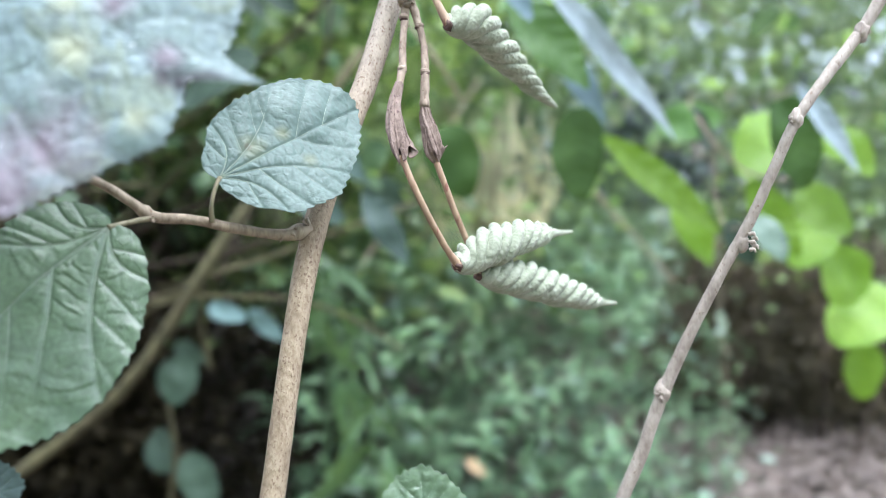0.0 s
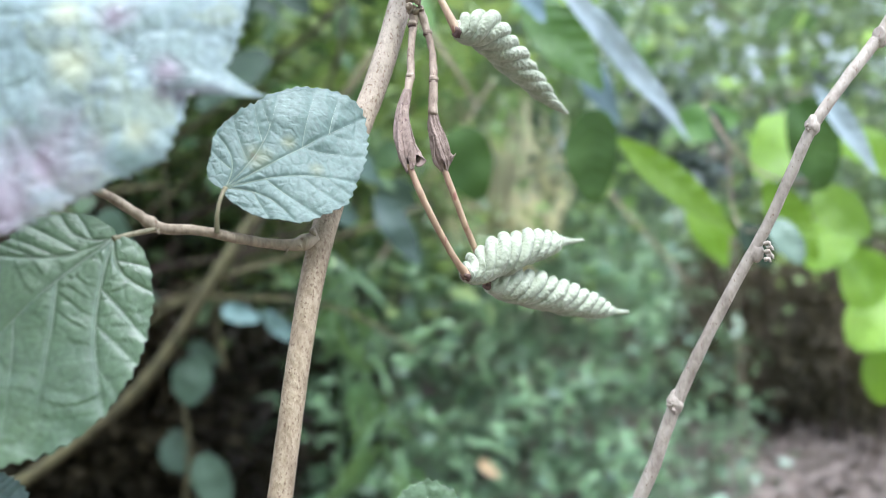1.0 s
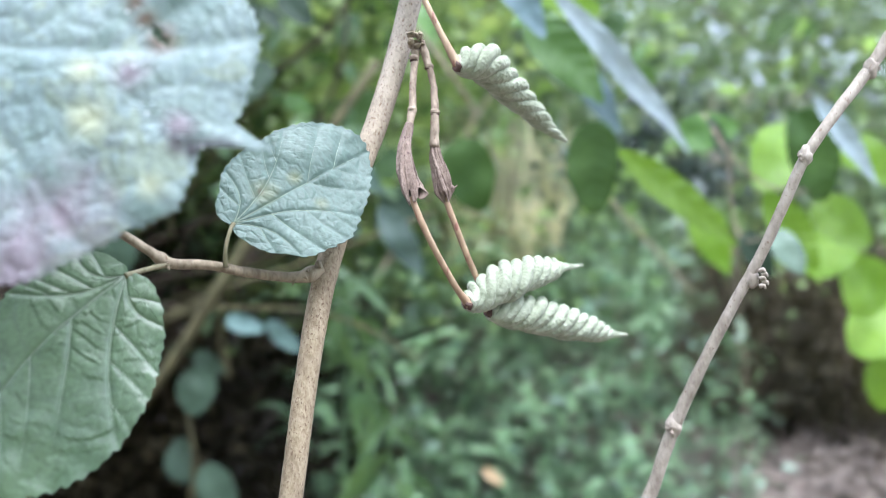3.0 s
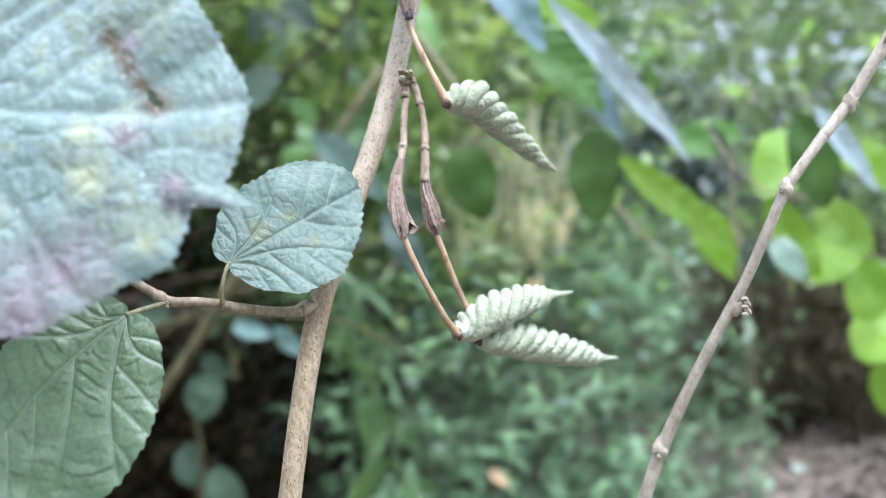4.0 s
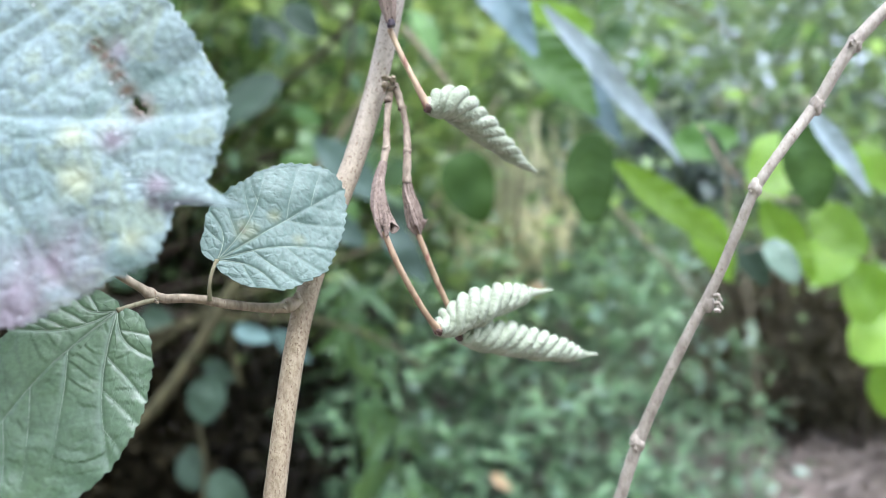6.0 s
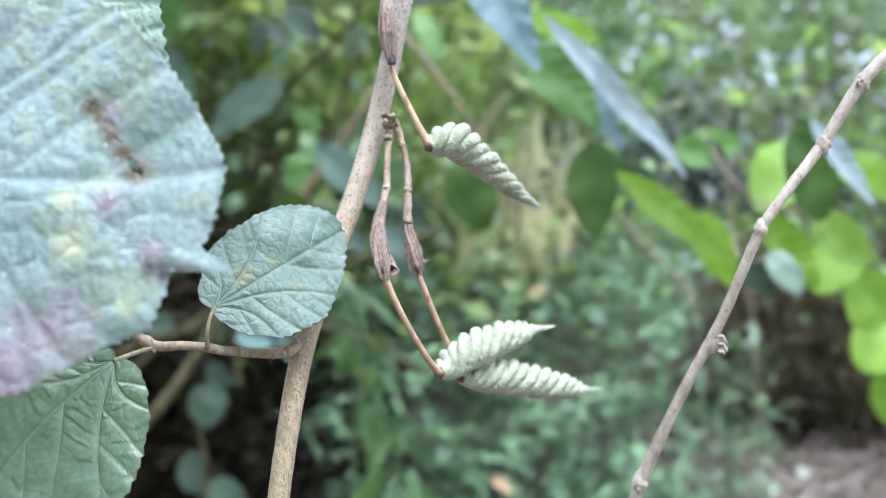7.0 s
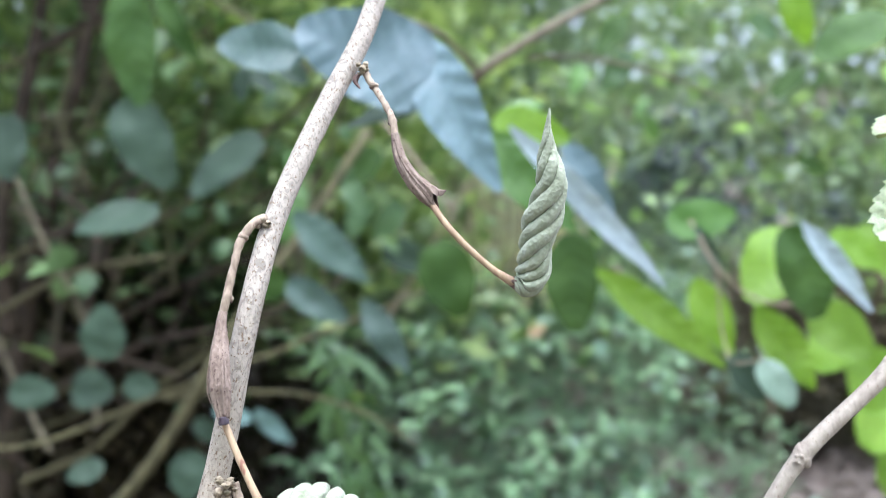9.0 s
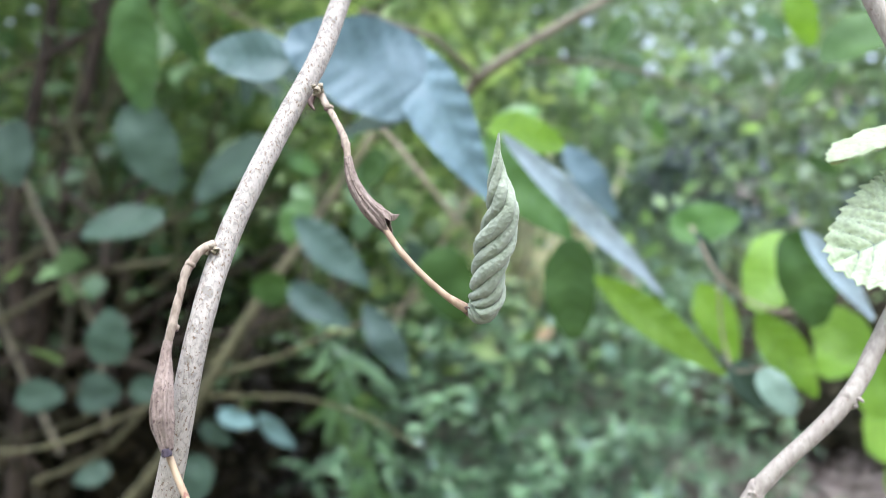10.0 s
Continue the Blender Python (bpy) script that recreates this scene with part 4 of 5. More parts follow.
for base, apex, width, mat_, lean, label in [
    ((0.0297, 0.5475, 1.6296), (-0.0688, 0.5074, 1.6646), 0.6, M_BLUE, -12, "broad leaf with a blue-green sky sheen put into its colour"),
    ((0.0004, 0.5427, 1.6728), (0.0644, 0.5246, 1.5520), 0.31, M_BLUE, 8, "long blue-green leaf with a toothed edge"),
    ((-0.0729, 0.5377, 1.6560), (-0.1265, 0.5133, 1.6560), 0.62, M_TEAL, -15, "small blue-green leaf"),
    # Dark leaf stands in for the shaded underside below the broad leaf.
    ((0.0215, 0.5673, 1.6245), (-0.0437, 0.5428, 1.6080), 0.42, M_DULL, 30, "green leaf darkened in place of shade"),
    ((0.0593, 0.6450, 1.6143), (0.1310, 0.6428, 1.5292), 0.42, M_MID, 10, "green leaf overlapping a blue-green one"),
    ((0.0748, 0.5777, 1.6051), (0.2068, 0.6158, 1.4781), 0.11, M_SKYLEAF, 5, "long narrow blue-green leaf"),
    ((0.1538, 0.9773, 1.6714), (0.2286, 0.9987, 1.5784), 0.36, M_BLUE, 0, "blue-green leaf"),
    ((0.0645, 0.6608, 1.6312), (0.1223, 0.6268, 1.6050), 0.46, M_BRIGHT, 15, "bright leaf with backlight put into its colour"),
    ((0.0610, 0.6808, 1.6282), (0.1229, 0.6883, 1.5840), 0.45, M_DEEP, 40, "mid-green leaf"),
    ((0.1570, 0.7161, 1.4978), (0.2747, 0.7109, 1.4051), 0.22, M_BRIGHT, 10, "long yellow-green leaf with backlight put into its colour"),
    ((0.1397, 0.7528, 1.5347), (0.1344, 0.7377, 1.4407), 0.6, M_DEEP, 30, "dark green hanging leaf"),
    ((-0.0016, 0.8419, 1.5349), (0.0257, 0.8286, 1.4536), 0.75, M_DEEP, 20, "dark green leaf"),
    ((0.3648, 0.7912, 1.5342), (0.3127, 0.7505, 1.4681), 0.7, M_BRIGHT, 0, "yellow-green leaf with backlight put into its colour"),
    ((0.3309, 0.7080, 1.5342), (0.3600, 0.7153, 1.4478), 0.6, M_DEEP, 0, "green leaf darkened in place of shade"),
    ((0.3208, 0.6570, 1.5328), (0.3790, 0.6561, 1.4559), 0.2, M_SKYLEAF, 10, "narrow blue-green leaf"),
    ((0.4343, 0.8569, 1.5371), (0.4768, 0.8424, 1.4989), 0.6, M_BRIGHT, 10, "yellow-green leaf with backlight put into its colour"),
    ((0.3826, 0.7972, 1.4545), (0.4391, 0.7842, 1.4100), 0.7, M_BRIGHT, 5, "yellow-green leaf with backlight put into its colour"),
    ((0.3125, 0.7510, 1.4601), (0.3619, 0.7394, 1.3816), 0.42, M_BRIGHT, 12, "yellow-green leaf with backlight put into its colour"),
    ((0.3426, 1.0700, 1.4922), (0.3820, 1.0500, 1.3837), 0.45, M_BRIGHT, 20, "yellow-green leaf with backlight put into its colour"),
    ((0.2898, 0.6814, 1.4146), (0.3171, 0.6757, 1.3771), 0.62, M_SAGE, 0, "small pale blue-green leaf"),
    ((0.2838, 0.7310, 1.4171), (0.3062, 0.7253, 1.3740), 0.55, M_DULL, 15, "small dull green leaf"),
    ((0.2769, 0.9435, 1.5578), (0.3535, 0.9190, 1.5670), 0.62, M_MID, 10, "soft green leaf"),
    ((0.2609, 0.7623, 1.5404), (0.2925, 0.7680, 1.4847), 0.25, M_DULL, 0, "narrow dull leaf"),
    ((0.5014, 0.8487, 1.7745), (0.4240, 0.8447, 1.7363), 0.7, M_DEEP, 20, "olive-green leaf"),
    ((0.4121, 0.8887, 1.8273), (0.4365, 0.8945, 1.7618), 0.5, M_BRIGHT, 20, "leaf with backlight put into its colour"),
    ((0.5431, 0.9607, 1.3351), (0.4900, 0.9346, 1.4002), 0.9, M_BRIGHT, 0, "round leaf with backlight put into its colour"),
    ((0.5703, 1.0157, 1.2722), (0.5847, 1.0209, 1.1956), 0.8, M_BRIGHT, 0, "round leaf with backlight put into its colour"),
    ((0.4934, 0.9525, 1.4373), (0.4470, 0.9344, 1.3793), 0.8, M_BRIGHT, 10, "round leaf with backlight put into its colour"),
    ((0.4832, 0.8952, 1.5471), (0.5193, 0.8803, 1.4855), 0.55, M_BRIGHT, 10, "leaf with backlight put into its colour"),
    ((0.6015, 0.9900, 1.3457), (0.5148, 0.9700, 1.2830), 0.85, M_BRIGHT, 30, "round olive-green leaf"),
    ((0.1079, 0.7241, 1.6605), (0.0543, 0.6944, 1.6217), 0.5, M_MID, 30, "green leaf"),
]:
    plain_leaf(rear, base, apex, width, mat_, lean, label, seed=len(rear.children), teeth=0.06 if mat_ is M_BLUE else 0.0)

thicket = thing("dark_thicket", "shaded thicket of brown branches and round dull leaves", "shrub")
for pts, r, m_ in [
    ([(-0.75, 1.2, 0.05), (-0.72, 1.18, 0.6), (-0.7245, 1.1393, 1.0109), (-0.6472, 1.1364, 1.0666), (-0.5013, 1.1303, 1.1823), (-0.4240, 1.1252, 1.2792), (-0.3639, 1.1202, 1.3752), (-0.3075, 1.1353, 1.4699), (-0.2388, 1.1698, 1.5752), (-0.1380, 1.2307, 1.7512)], 0.0105, M_BRANCH),
    ([(-0.7687, 1.1278, 1.2480), (-0.6631, 1.1360, 1.2546), (-0.5923, 1.1406, 1.2734), (-0.5117, 1.1352, 1.3060), (-0.4018, 1.1418, 1.3474)], 0.004, M_BRANCH),
    ([(-0.4059, 1.1513, 1.3505), (-0.3502, 1.1245, 1.3704), (-0.2580, 1.1104, 1.3960), (-0.2070, 1.1133, 1.4185), (-0.1307, 1.1179, 1.4455), (-0.0392, 1.1432, 1.4840)], 0.0045, M_BRANCH),
    ([(-0.4460, 1.1396, 1.3221), (-0.3853, 1.1237, 1.3351), (-0.3015, 1.1103, 1.3362), (-0.2260, 1.1167, 1.3313), (-0.1426, 1.1250, 1.3052), (-0.0622, 1.1546, 1.2530)], 0.003, M_BRANCH),
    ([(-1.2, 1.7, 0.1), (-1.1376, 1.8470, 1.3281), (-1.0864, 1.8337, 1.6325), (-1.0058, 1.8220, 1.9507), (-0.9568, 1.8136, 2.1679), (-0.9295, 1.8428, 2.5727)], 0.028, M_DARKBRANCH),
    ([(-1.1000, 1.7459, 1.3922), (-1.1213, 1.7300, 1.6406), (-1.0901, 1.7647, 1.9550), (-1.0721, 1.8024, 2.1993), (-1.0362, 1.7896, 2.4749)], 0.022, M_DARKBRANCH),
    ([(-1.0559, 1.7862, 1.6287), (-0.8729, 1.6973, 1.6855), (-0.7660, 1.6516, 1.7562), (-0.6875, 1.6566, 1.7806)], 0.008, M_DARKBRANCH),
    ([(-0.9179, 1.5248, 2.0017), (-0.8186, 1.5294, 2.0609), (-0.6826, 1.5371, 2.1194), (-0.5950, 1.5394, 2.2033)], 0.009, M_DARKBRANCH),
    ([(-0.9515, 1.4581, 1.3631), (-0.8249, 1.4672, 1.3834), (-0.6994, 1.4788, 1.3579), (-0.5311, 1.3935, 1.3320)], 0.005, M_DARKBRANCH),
    ([(-0.4451, 1.2204, 0.9912), (-0.4178, 1.1650, 1.0942), (-0.4192, 1.1411, 1.1678)], 0.0045, M_BRANCH),
    ([(-0.3746, 1.1692, 1.9589), (-0.3126, 1.1267, 1.9120), (-0.2462, 1.0846, 1.8630), (-0.1972, 1.0918, 1.8073)], 0.004, M_BRANCH),
]:
    branchlet(thicket, pts, r, m_)
tangle = random.Random(17)
for k in range(95):
    y = tangle.uniform(1.5, 2.2)
    foot = np.array((y * (tangle.uniform(-0.62, -0.3) if k < 34 else tangle.uniform(-0.86, -0.5)), y, tangle.uniform(0.95, 1.9)))
    way = np.array((tangle.gauss(0.1, 0.35), tangle.gauss(0, 0.12), tangle.uniform(0.1, 0.7)))
    mids = [foot + way * q + np.array((tangle.gauss(0, 0.02), 0, tangle.gauss(0, 0.02))) for q in (0, 0.35, 0.7, 1.0)]
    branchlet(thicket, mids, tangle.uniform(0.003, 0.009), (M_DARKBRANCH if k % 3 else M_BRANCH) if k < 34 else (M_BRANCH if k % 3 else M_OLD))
for base, apex, width, mat_, lean in [
    ((-0.4520, 1.1326, 1.6112), (-0.5670, 1.0941, 1.5960), 0.56, M_DULL, 20), ((-0.5198, 1.0998, 1.3877), (-0.5167, 1.0853, 1.4687), 0.85, M_DULL, 0), ((-0.6656, 1.0768, 1.7584), (-0.6530, 1.0633, 1.6609), 0.7, M_DULL, 0),
    ((-0.5502, 1.2135, 1.8144), (-0.4735, 1.1982, 1.6652), 0.6, M_DULL, 10), ((-0.4425, 1.0153, 1.9186), (-0.4327, 1.0055, 1.7527), 0.56, M_DEEP, 20), ((-0.4250, 1.0658, 1.9383), (-0.3651, 1.0573, 1.8215), 0.28, M_DEEP, 20),
    ((-0.2063, 1.0029, 1.5914), (-0.1040, 0.9866, 1.4950), 0.36, M_SLATE, 10), ((-0.2221, 1.0271, 1.4976), (-0.1398, 1.0167, 1.4446), 0.46, M_SLATE, 10), ((-0.2121, 0.9878, 1.4957), (-0.2589, 0.9740, 1.4952), 0.95, M_DEEP, -30),
    ((-0.3332, 1.0529, 1.3214), (-0.2779, 1.0336, 1.3085), 0.46, M_TEAL, 10), ((-0.2768, 1.0531, 1.3190), (-0.2226, 1.0354, 1.2746), 0.4, M_TEAL, 20),
    ((-0.7204, 1.1771, 1.3323), (-0.6490, 1.1831, 1.3290), 0.75, M_DULL, 10), ((-0.6309, 1.2042, 1.3369), (-0.5591, 1.1904, 1.3290), 0.9, M_DULL, 5), ((-0.5623, 1.2402, 1.3315), (-0.5070, 1.2449, 1.3284), 0.85, M_DULL, 5),
    ((-0.4036, 1.1472, 1.2430), (-0.4112, 1.1308, 1.1729), 0.88, M_DULL, 0), ((-0.3827, 1.1146, 1.1011), (-0.3385, 1.0986, 1.0230), 0.62, M_DULL, 5), ((-0.5722, 1.1961, 1.2098), (-0.6205, 1.1728, 1.1976), 0.75, M_DULL, 10),
    ((-0.3131, 1.2068, 1.7412), (-0.4281, 1.1825, 1.6523), 0.6, M_DULL, 15), ((-0.1022, 0.9479, 1.4720), (-0.0459, 0.9275, 1.3805), 0.36, M_SLATE, 10), ((-0.4924, 1.2648, 1.1007), (-0.4451, 1.2171, 1.0555), 0.8, M_DULL, 20), ((-0.5086, 1.4076, 1.2422), (-0.4484, 1.3891, 1.2120), 0.6, M_DULL, 20),
]:
    plain_leaf(thicket, base, apex, width, mat_, lean, seed=len(thicket.children))


sprays = random.Random(29)
for k in range(26):
    y = sprays.uniform(1.3, 1.85)
    base = np.array((y * sprays.uniform(-0.36, -0.04), y, 1.36 + y * sprays.uniform(0.12, 0.42)))
    tip = base + np.array((sprays.gauss(0, 0.6), sprays.uniform(-0.25, 0.1), -sprays.uniform(0.3, 1.0))) * sprays.uniform(0.07, 0.12)
    plain_leaf(thicket, base, tip, sprays.uniform(0.45, 0.7), (M_FROND, M_DULL, M_MID, M_DEEP, M_FROND)[k % 5], sprays.uniform(-25, 35), seed=k)
for k in range(14):
    y = sprays.uniform(1.7, 2.3)
    foot = np.array((y * sprays.uniform(-0.34, 0.1), y, 1.3 + y * sprays.uniform(0.02, 0.2)))
    up = np.array((sprays.gauss(0.08, 0.16), 0, 1.0)) * sprays.uniform(0.25, 0.55)
    branchlet(thicket, [foot, foot + 0.5 * up + np.array((sprays.gauss(0, 0.02), 0, 0)), foot + up], sprays.uniform(0.0025, 0.005), M_TWIG if k % 2 else M_OLD, "stalk")
for k in range(9):
    y = sprays.uniform(1.25, 1.8)
    base = np.array((y * sprays.uniform(0.12, 0.5), y, 1.36 + y * sprays.uniform(0.24, 0.45)))
    tip = base + np.array((sprays.gauss(0, 0.6), sprays.uniform(-0.25, 0.1), -sprays.uniform(0.3, 0.9))) * sprays.uniform(0.07, 0.12)
    plain_leaf(rear, base, tip, sprays.uniform(0.4, 0.6), (M_FROND, M_MID, M_DEEP)[k % 3], sprays.uniform(-25, 35), seed=k)
branchlet(rear, [(0.2700, 1.3, 1.5200), (0.3078, 1.3, 1.4744), (0.3607, 1.3, 1.4158), (0.4063, 1.3, 1.3577)], 0.0026, M_TWIG)
hollow = thing("hollow_brush", "thin bare brown stems standing in a dark hollow", "brush")
brush = random.Random(91)
for k in range(22):
    y = brush.uniform(3.3, 4.3)
    x = y * brush.uniform(0.32, 0.66)
    z0 = 0.3 + 0.3 * math.tanh((y - 2.6) / 1.1)
    lean = brush.gauss(0.05, 0.2)
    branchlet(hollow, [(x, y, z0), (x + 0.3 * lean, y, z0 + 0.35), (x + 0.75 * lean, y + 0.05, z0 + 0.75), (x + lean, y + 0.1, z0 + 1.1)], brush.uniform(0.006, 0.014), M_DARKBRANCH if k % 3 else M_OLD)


# ---- a drooping frond beside the stem ----
frond = thing("drooping_frond", "light green frond of narrow leaves drooping from a thin stalk", "herb")
rachis = [(-0.2251, 1.1929, 1.4372), (-0.1925, 1.1783, 1.3546), (-0.1625, 1.1640, 1.2659), (-0.1321, 1.1596, 1.1787), (-0.1004, 1.1552, 1.0931), (-0.0735, 1.1512, 1.0003)]
solid("stalk", *sweep([(-0.2, 1.32, 0.05), (-0.21, 1.3, 0.8), (-0.2, 1.28, 1.3)] + rachis, [0.004, 0.0035, 0.003, 0.0026, 0.0024, 0.002, 0.0016, 0.0012, 0.0008], 60, 8, 0.1, 60), M_FROND, frond)
fline, _, _ = glide(rachis, 26)
fdir = random.Random(77)
for i in range(2, 26):
    for sgn in (-1, 1, 0):
        reach = fdir.uniform(0.03, 0.1)
        foot = fline[i] + np.array((fdir.gauss(0, 0.012), fdir.gauss(0.05, 0.05), fdir.gauss(0, 0.01)))
        tip = foot + np.array(((sgn * fdir.uniform(0.1, 0.9) + fdir.gauss(0, 0.2)) * reach, fdir.uniform(-0.4, 0.3) * reach, -fdir.uniform(0.3, 1.0) * reach))
        plain_leaf(frond, foot, tip, fdir.uniform(0.18, 0.36), M_FROND, fdir.uniform(-60, 60), seed=i)



# ---- withered leaves caught in the herbs ----
for base, apex, width in [((0.1480, 1.80, 1.3700), (0.1860, 1.79, 1.3950), 0.6), ((0.0508, 1.6200, 0.9790), (0.0887, 1.6000, 0.9504), 0.5)]:
    fallen = thing("withered_leaf", "withered beige leaf caught among green herbs", "leaf", "withered leaves in the herbs")
    plain_leaf(fallen, base, apex, width, M_WITHERED, 10, seed=len(bpy.data.objects))


# ---- ground and far foliage ----
def ground_height(x, y):
    rise = 0.5 * (1 + math.tanh((y - 2.6) / 1.1)) * 0.62
    far = 5.0 * (0.5 + 0.5 * math.tanh((y - 10.0) / 3.0))
    return rise + far + 0.05 * noise.noise(Vector((x * 0.9, y * 0.9, 0))) + 0.02 * noise.noise(Vector((x * 5, y * 5, 0)))


def build_ground():
    line = np.concatenate([-np.geomspace(300, 6, 14), np.linspace(-5, 7, 90), np.geomspace(8, 300, 16)])
    wide = np.concatenate([-np.geomspace(300, 6, 14), np.linspace(-5, 5, 70), np.geomspace(6, 300, 14)])
    verts = [(x, y, ground_height(x, y)) for y in line for x in wide]
    w = len(wide)
    faces = [(i * w + j, i * w + j + 1, (i + 1) * w + j + 1, (i + 1) * w + j) for i in range(len(line) - 1) for j in range(w - 1)]
    ob = solid("ground", verts, faces, M_SOIL)
    tagged(ob, "dark brown forest soil rising to a shaded bank", "ground", kind="structure")


build_ground()


def foliage(name, label, spots, per, spread, size, material, seed, category="foliage", upright=0.5, slim=0.42):
    """A mass of leaves: clumps at the spots, each leaf a folded eight-cornered blade."""
    g = np.random.default_rng(seed)
    spots = np.array(spots)
    n = len(spots) * per
    c = np.repeat(spots, per, axis=0) + g.normal(0, 1, (n, 3)) * np.array(spread)
    ln = g.uniform(size[0], size[1], n)
    az = g.uniform(0, 2 * math.pi, n)
    dip = g.normal(-0.25, upright, n)
    u = np.stack([np.cos(az) * np.cos(dip), np.sin(az) * np.cos(dip), np.sin(dip)], 1)
    up = np.stack([g.normal(0, 0.45, n), g.normal(-0.25, 0.45, n), np.ones(n)], 1)
    v = np.cross(up, u)
    v /= np.linalg.norm(v, axis=1)[:, None]
    w = np.cross(u, v)
    tmpl = np.array([(0, 0, 0), (0.35, 0, -0.05), (0.7, 0, -0.06), (1, 0, -0.16), (0.28, 0.9, 0.02), (0.66, 0.75, 0.0), (0.28, -0.9, 0.02), (0.66, -0.75, 0.0)])
    verts = (c[:, None] + ln[:, None, None] * (tmpl[None, :, :1] * u[:, None] + slim * 0.55 * tmpl[None, :, 1:2] * v[:, None] + tmpl[None, :, 2:] * w[:, None])).reshape(-1, 3)
    quads = [(0, 1, 4, 4), (1, 2, 5, 4), (2, 3, 5, 5), (0, 6, 1, 1), (1, 6, 7, 2), (2, 7, 3, 3)]
    faces = []
    for i in range(n):
        o = 8 * i
        for q in quads:
            f = tuple(o + k for k in dict.fromkeys(q))
            faces.append(f)
    ob = solid(name, verts, faces, material)
    return tagged(ob, label, category, kind="stuff")


def fronds(name, label, spots, leaflets, reach, size, material, seed, category="herbs", droop=0.5, rise=(0.2, 1.2)):
    """Herbs as arching sprays: two rows of leaflets along each bowed stalk."""
    g = np.random.default_rng(seed)
    verts, faces = [], []
    for c in spots:
        az, up, ln = g.uniform(0, 2 * math.pi), g.uniform(*rise), g.uniform(*reach)
        out = np.array((math.cos(az) * math.cos(up), math.sin(az) * math.cos(up), math.sin(up)))
        side = np.array((-math.sin(az), math.cos(az), 0))
        for i in range(leaflets):
            k = (i // 2 + 1) / (leaflets / 2)
            p = np.array(c) + out * ln * k - np.array((0, 0, droop * ln * k * k))
            d = side * (1 if i % 2 else -1) + out * 0.6 + g.normal(0, 0.25, 3)
            d /= np.linalg.norm(d)
            n = np.cross(d, np.cross((g.normal(0, 0.3), g.normal(-0.2, 0.3), 1), d))
            v = np.cross(n / np.linalg.norm(n), d)
            s = g.uniform(*size) * (1.1 - 0.55 * k)
            o = len(verts)
            verts += [p, p + s * (0.4 * d + 0.26 * v), p + s * d - np.array((0, 0, 0.12 * s)), p + s * (0.4 * d - 0.26 * v), p + s * (0.45 * d) - 0.05 * s * n]
            faces += [(o, o + 4, o + 1), (o + 1, o + 4, o + 2), (o, o + 3, o + 4), (o + 3, o + 2, o + 4)]
    return tagged(solid(name, verts, faces, material), label, category, kind="stuff")


fr = random.Random(5)


def spots_in(n, xs, ys, zs, keep=None):
    out = []
    while len(out) < n:
        x, y = fr.uniform(*xs), fr.uniform(*ys)
        z = ground_height(x, y) + fr.uniform(*zs)
        if keep is None or keep(x, y, z):
            out.append((x, y, z))
    return out


herb_place = lambda x, y, z: -0.22 < x / y < 0.4 and z < 1.42 + 0.1 * y - 0.5 * max(0, x / y - 0.2) and not (x / y > 0.29 and z > 0.6 * y - 0.75) and noise.noise(Vector((x * 3.5, y * 3.5, z * 4.5))) > -0.4  # noqa: E731
herb_spots = [p for p in spots_in(3400, (-0.5, 1.25), (1.6, 3.3), (0.0, 1.25), herb_place) if noise.noise(Vector(p) * 9.0) > -0.22]
fronds("undergrowth", "dense low herbs with sprays of small blue-green leaves", herb_spots, 34, (0.09, 0.24), (0.01, 0.03), M_HERB, 11, rise=(0.25, 1.45))
foliage("hedge_foliage", "tall mass of sunlit green leaves with small gaps of sky", spots_in(1500, (-2.8, 4.0), (3.0, 6.0), (0.5, 3.6), lambda x, y, z: z > 1.15 + 0.12 * abs(x) and (x / y < 0.3 or y > 4.4) and (x / y < 0.15 or z < 2.2 or fr.random() < 0.86)), 46, (0.22, 0.22, 0.18), (0.035, 0.1), M_FAR, 12)
foliage("far_woodland", "distant dark green woodland foliage", spots_in(1000, (-7, 9), (7.0, 10.0), (0.0, 5.5), lambda x, y, z: x / y < 0.15 or z < 2.6 or fr.random() < 0.72), 22, (0.5, 0.5, 0.45), (0.15, 0.4), M_FARDARK, 15)
# Near-black leaves fill ground that is only in shadow under the thicket.
foliage("shade_foliage", "leaves with the thicket's shade put into near-black colour", spots_in(420, (-2.2, 0.0), (1.8, 3.4), (0.0, 1.7), lambda x, y, z: x / y < -0.14 and z < (1.6 if x / y < -0.3 else 1.35)), 60, (0.13, 0.12, 0.12), (0.025, 0.055), M_HOLLOW, 13)
foliage("dark_undergrowth", "leaves under the thicket with shade put into dark brownish colour", spots_in(260, (-2.9, -0.6), (1.9, 3.2), (0.1, 1.6), lambda x, y, z: -0.95 < x / y < -0.4 and z < 1.62), 60, (0.13, 0.12, 0.12), (0.03, 0.06), M_HOLLOW, 53)
foliage("thicket_backing", "green leaves deep in the thicket", spots_in(330, (-2.6, 0.2), (2.2, 3.6), (0.6, 2.6), lambda x, y, z: x / y < 0.0 and z > 1.6), 24, (0.15, 0.14, 0.14), (0.05, 0.11), M_FARDARK, 23)
# Dark leaf colour takes the place of shade in the hollow.
foliage("hollow_foliage", "leaves under the hedge with the hollow's shade put into their colour", spots_in(380, (1.05, 3.6), (3.6, 4.7), (0.1, 1.05), lambda x, y, z: x / y > 0.3 and z < 1.52), 66, (0.17, 0.15, 0.1), (0.03, 0.065), M_UNDER, 16)
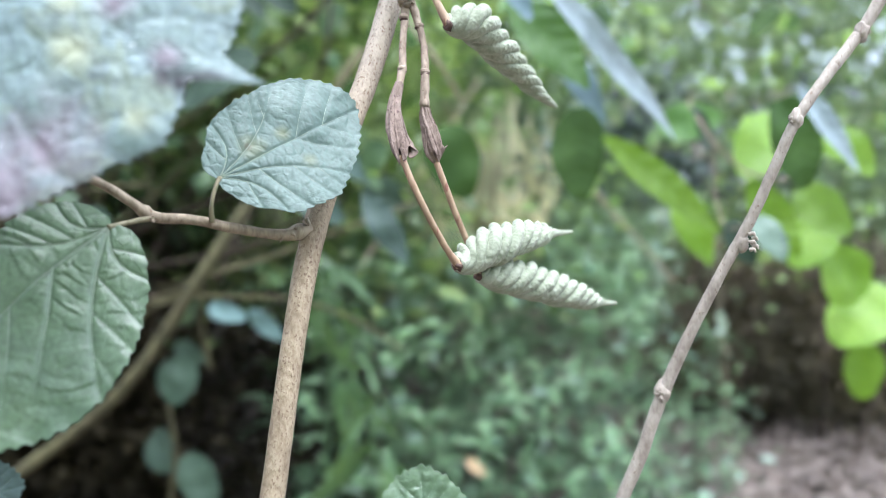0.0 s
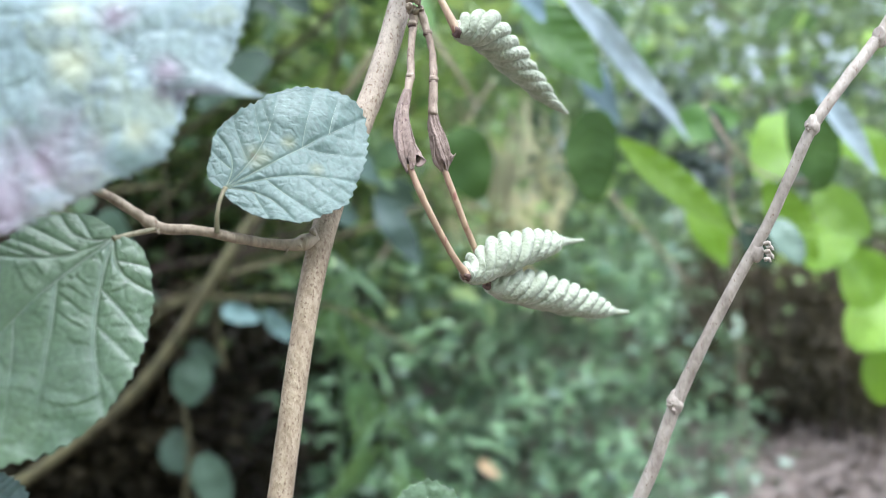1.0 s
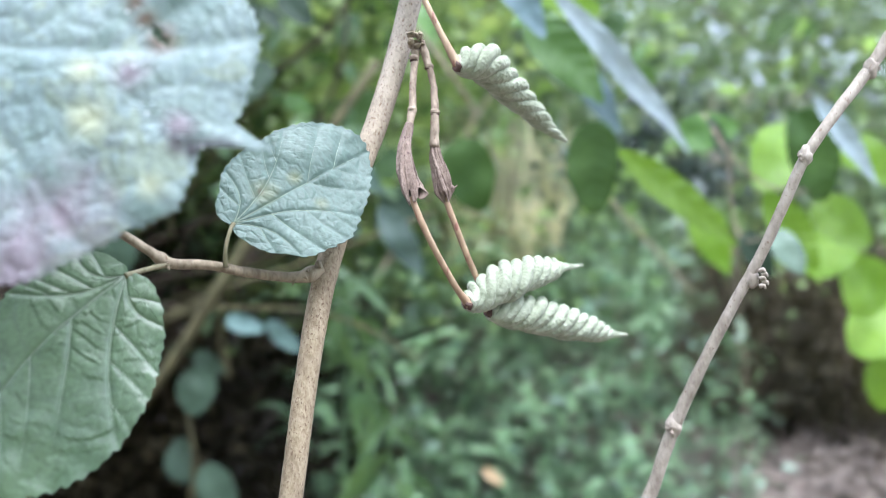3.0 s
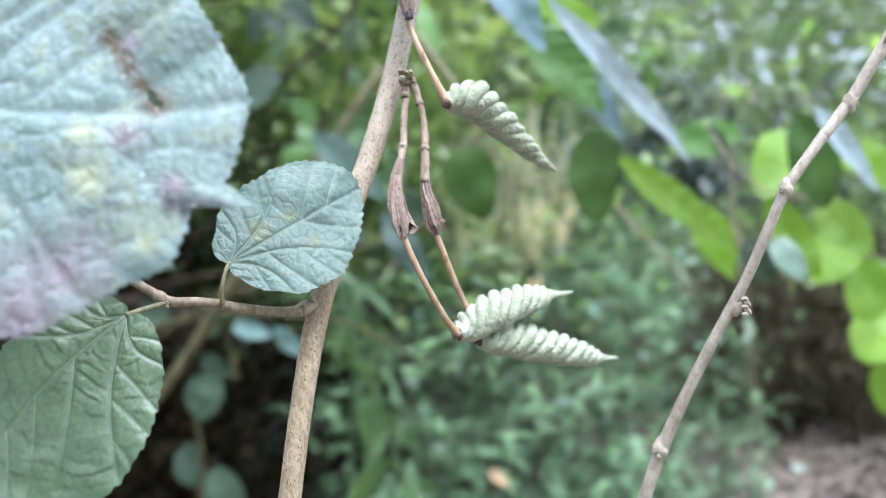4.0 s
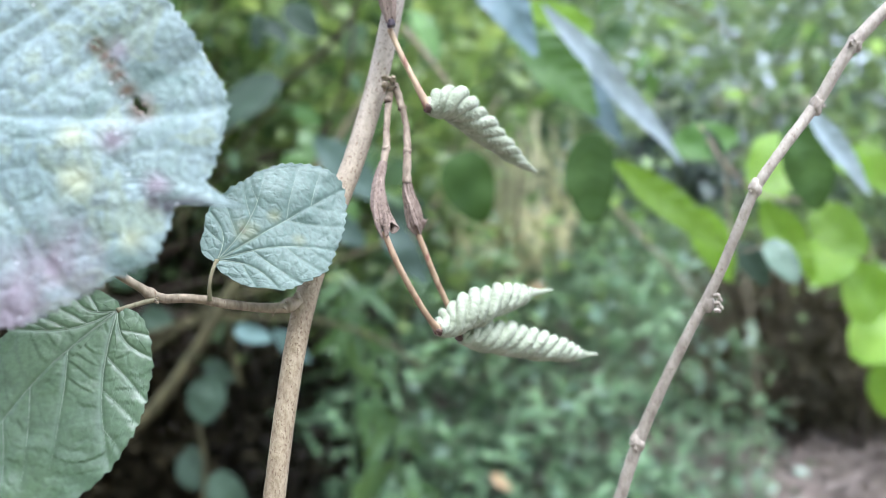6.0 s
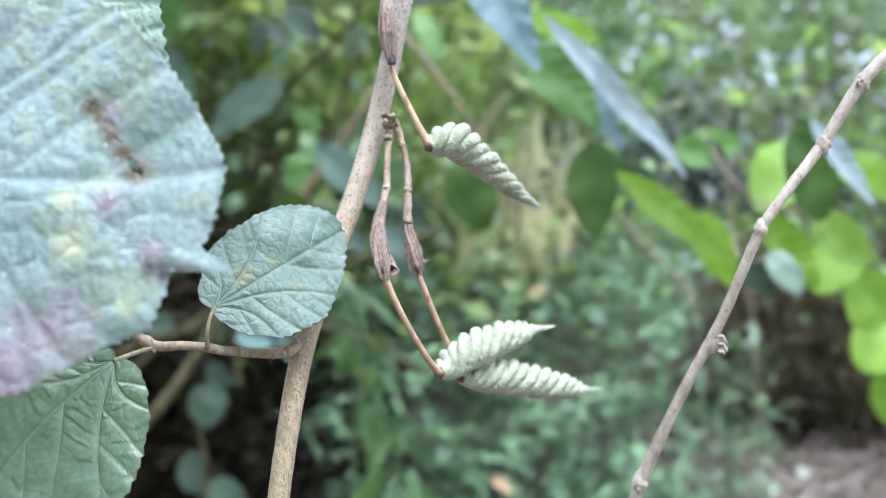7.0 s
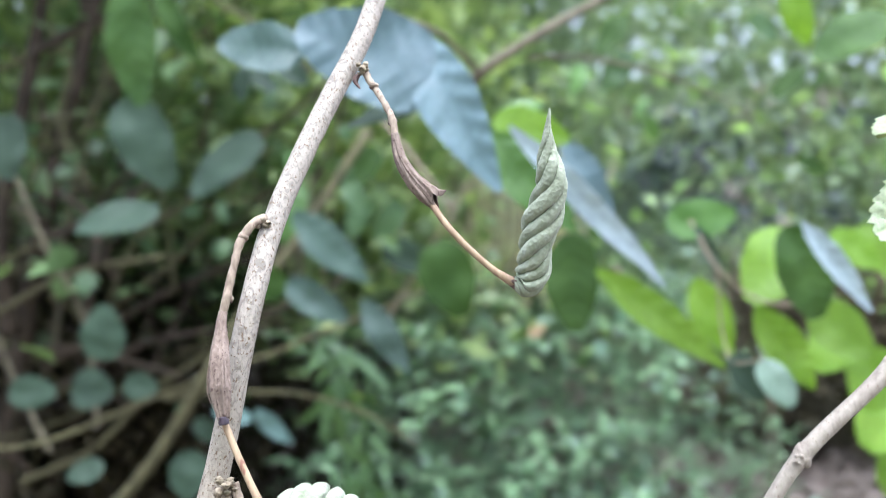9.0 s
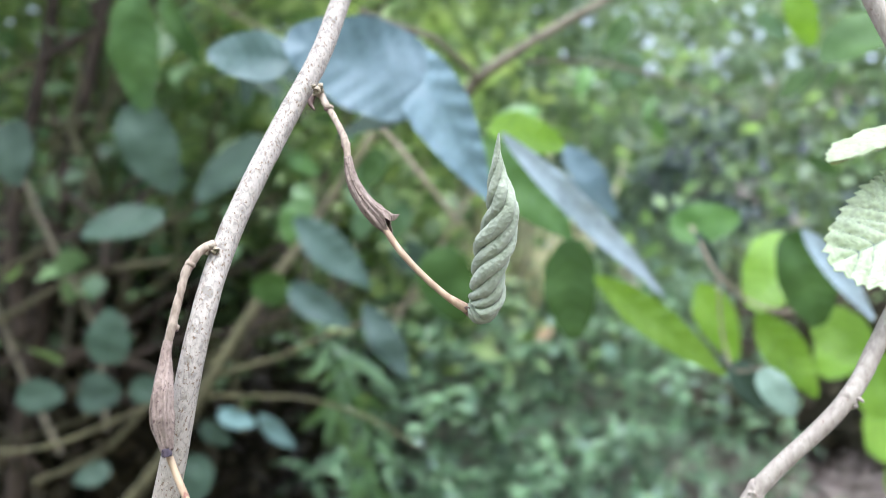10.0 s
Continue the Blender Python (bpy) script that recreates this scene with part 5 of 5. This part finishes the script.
# Canopy added above the view to cast shade on the thicket.
foliage("overhanging_canopy", "unseen leafy canopy added to shade the thicket", spots_in(220, (-2.8, 0.3), (1.2, 4.5), (2.4, 4.0), lambda x, y, z: z > 1.75 + 0.5 * y and (x / y < -0.45 or fr.random() < 0.35)), 26, (0.2, 0.2, 0.12), (0.08, 0.18), M_FAR, 17)
foliage("leaf_litter", "dry pinkish-brown leaves strewn over the soil", spots_in(760, (0.1, 3.2), (0.9, 4.6), (0.0, 0.03)), 26, (0.15, 0.15, 0.012), (0.05, 0.11), M_LITTER, 14, "leaf litter", 0.15)
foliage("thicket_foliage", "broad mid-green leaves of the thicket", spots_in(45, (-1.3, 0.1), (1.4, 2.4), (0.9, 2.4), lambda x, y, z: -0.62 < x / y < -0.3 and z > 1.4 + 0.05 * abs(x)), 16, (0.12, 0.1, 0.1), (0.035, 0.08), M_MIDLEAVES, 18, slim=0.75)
foliage("sunny_foliage", "light green leaves with sunlight put into their colour", spots_in(55, (0.0, 1.9), (1.7, 3.0), (0.9, 2.6), lambda x, y, z: 0.02 < x / y < 0.65 and z > 1.3 + 0.06 * y), 18, (0.13, 0.12, 0.1), (0.02, 0.055), M_SUNNY, 19, slim=0.7)
foliage("broad_herbs", "pale blue-green broad leaves among the low herbs", herb_spots[::26], 7, (0.06, 0.06, 0.07), (0.03, 0.062), M_BROADHERB, 61, "herbs", slim=0.75)
straw = np.random.default_rng(31)
blades_v, blades_f = [], []
for i in range(230):
    y = straw.uniform(2.2, 3.0)
    foot = np.array((y * straw.uniform(-0.03, 0.14), y, straw.uniform(1.42, 1.62)))
    tip = foot + np.array((straw.normal(0, 0.07), straw.normal(0, 0.05), straw.uniform(0.2, 0.45)))
    side = np.array((straw.uniform(0.004, 0.01), 0, 0))
    bend = (foot + tip) / 2 + np.array((straw.normal(0, 0.03), 0, 0.03))
    o = len(blades_v)
    blades_v += [foot - side, foot + side, bend + side, bend - side, tip]
    blades_f += [(o, o + 1, o + 2, o + 3), (o + 3, o + 2, o + 4)]
tagged(solid("dry_grass", blades_v, blades_f, M_STRAW), "pale dry grass stalks among the foliage", "dry grass", kind="stuff")

# Clumps coloured dark to imitate shade in a gap of the hedge.
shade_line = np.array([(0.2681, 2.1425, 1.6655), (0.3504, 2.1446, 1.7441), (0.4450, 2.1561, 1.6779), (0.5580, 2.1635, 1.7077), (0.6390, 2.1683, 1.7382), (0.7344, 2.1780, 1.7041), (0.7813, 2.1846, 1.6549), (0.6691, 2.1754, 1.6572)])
foliage("deep_shade_foliage", "hedge leaves with a gap's shade put into dark blue-grey colour", shade_line, 34, (0.06, 0.06, 0.035), (0.03, 0.07), M_SHADE, 27)
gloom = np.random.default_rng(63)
foliage("deep_shade_foliage", "hedge leaves with a gap's shade put into dark blue-grey colour", np.stack([gloom.uniform(0.42, 1.05, 18), gloom.uniform(2.1, 2.35, 18), gloom.uniform(1.68, 1.98, 18)], 1), 30, (0.06, 0.06, 0.04), (0.03, 0.07), M_SHADE, 28)
foliage("dry_leaf_cluster", "withered beige leaves caught in the hedge", [(0.70, 2.2, 1.75), (0.76, 2.22, 1.73)], 26, (0.05, 0.04, 0.035), (0.03, 0.07), M_LITTER, 29)
# Pale leaf colour imitates light falling into the thicket.
foliage("lit_thicket_foliage", "yellowish-green thicket leaves with light put into their pale colour", spots_in(150, (-1.0, 0.1), (1.7, 2.7), (0.7, 2.2), lambda x, y, z: -0.36 < x / y < 0.03 and z > 1.4), 24, (0.11, 0.1, 0.1), (0.03, 0.075), M_FARDARK, 37, slim=0.7)
# Unseen shrubs added behind the camera to cut light from that side.
foliage("surrounding_foliage", "unseen leafy green shrubs added to block light from behind", spots_in(500, (-5, 5), (-5.0, -1.8), (0.0, 3.3)), 20, (0.25, 0.25, 0.2), (0.1, 0.25), M_FARDARK, 41)
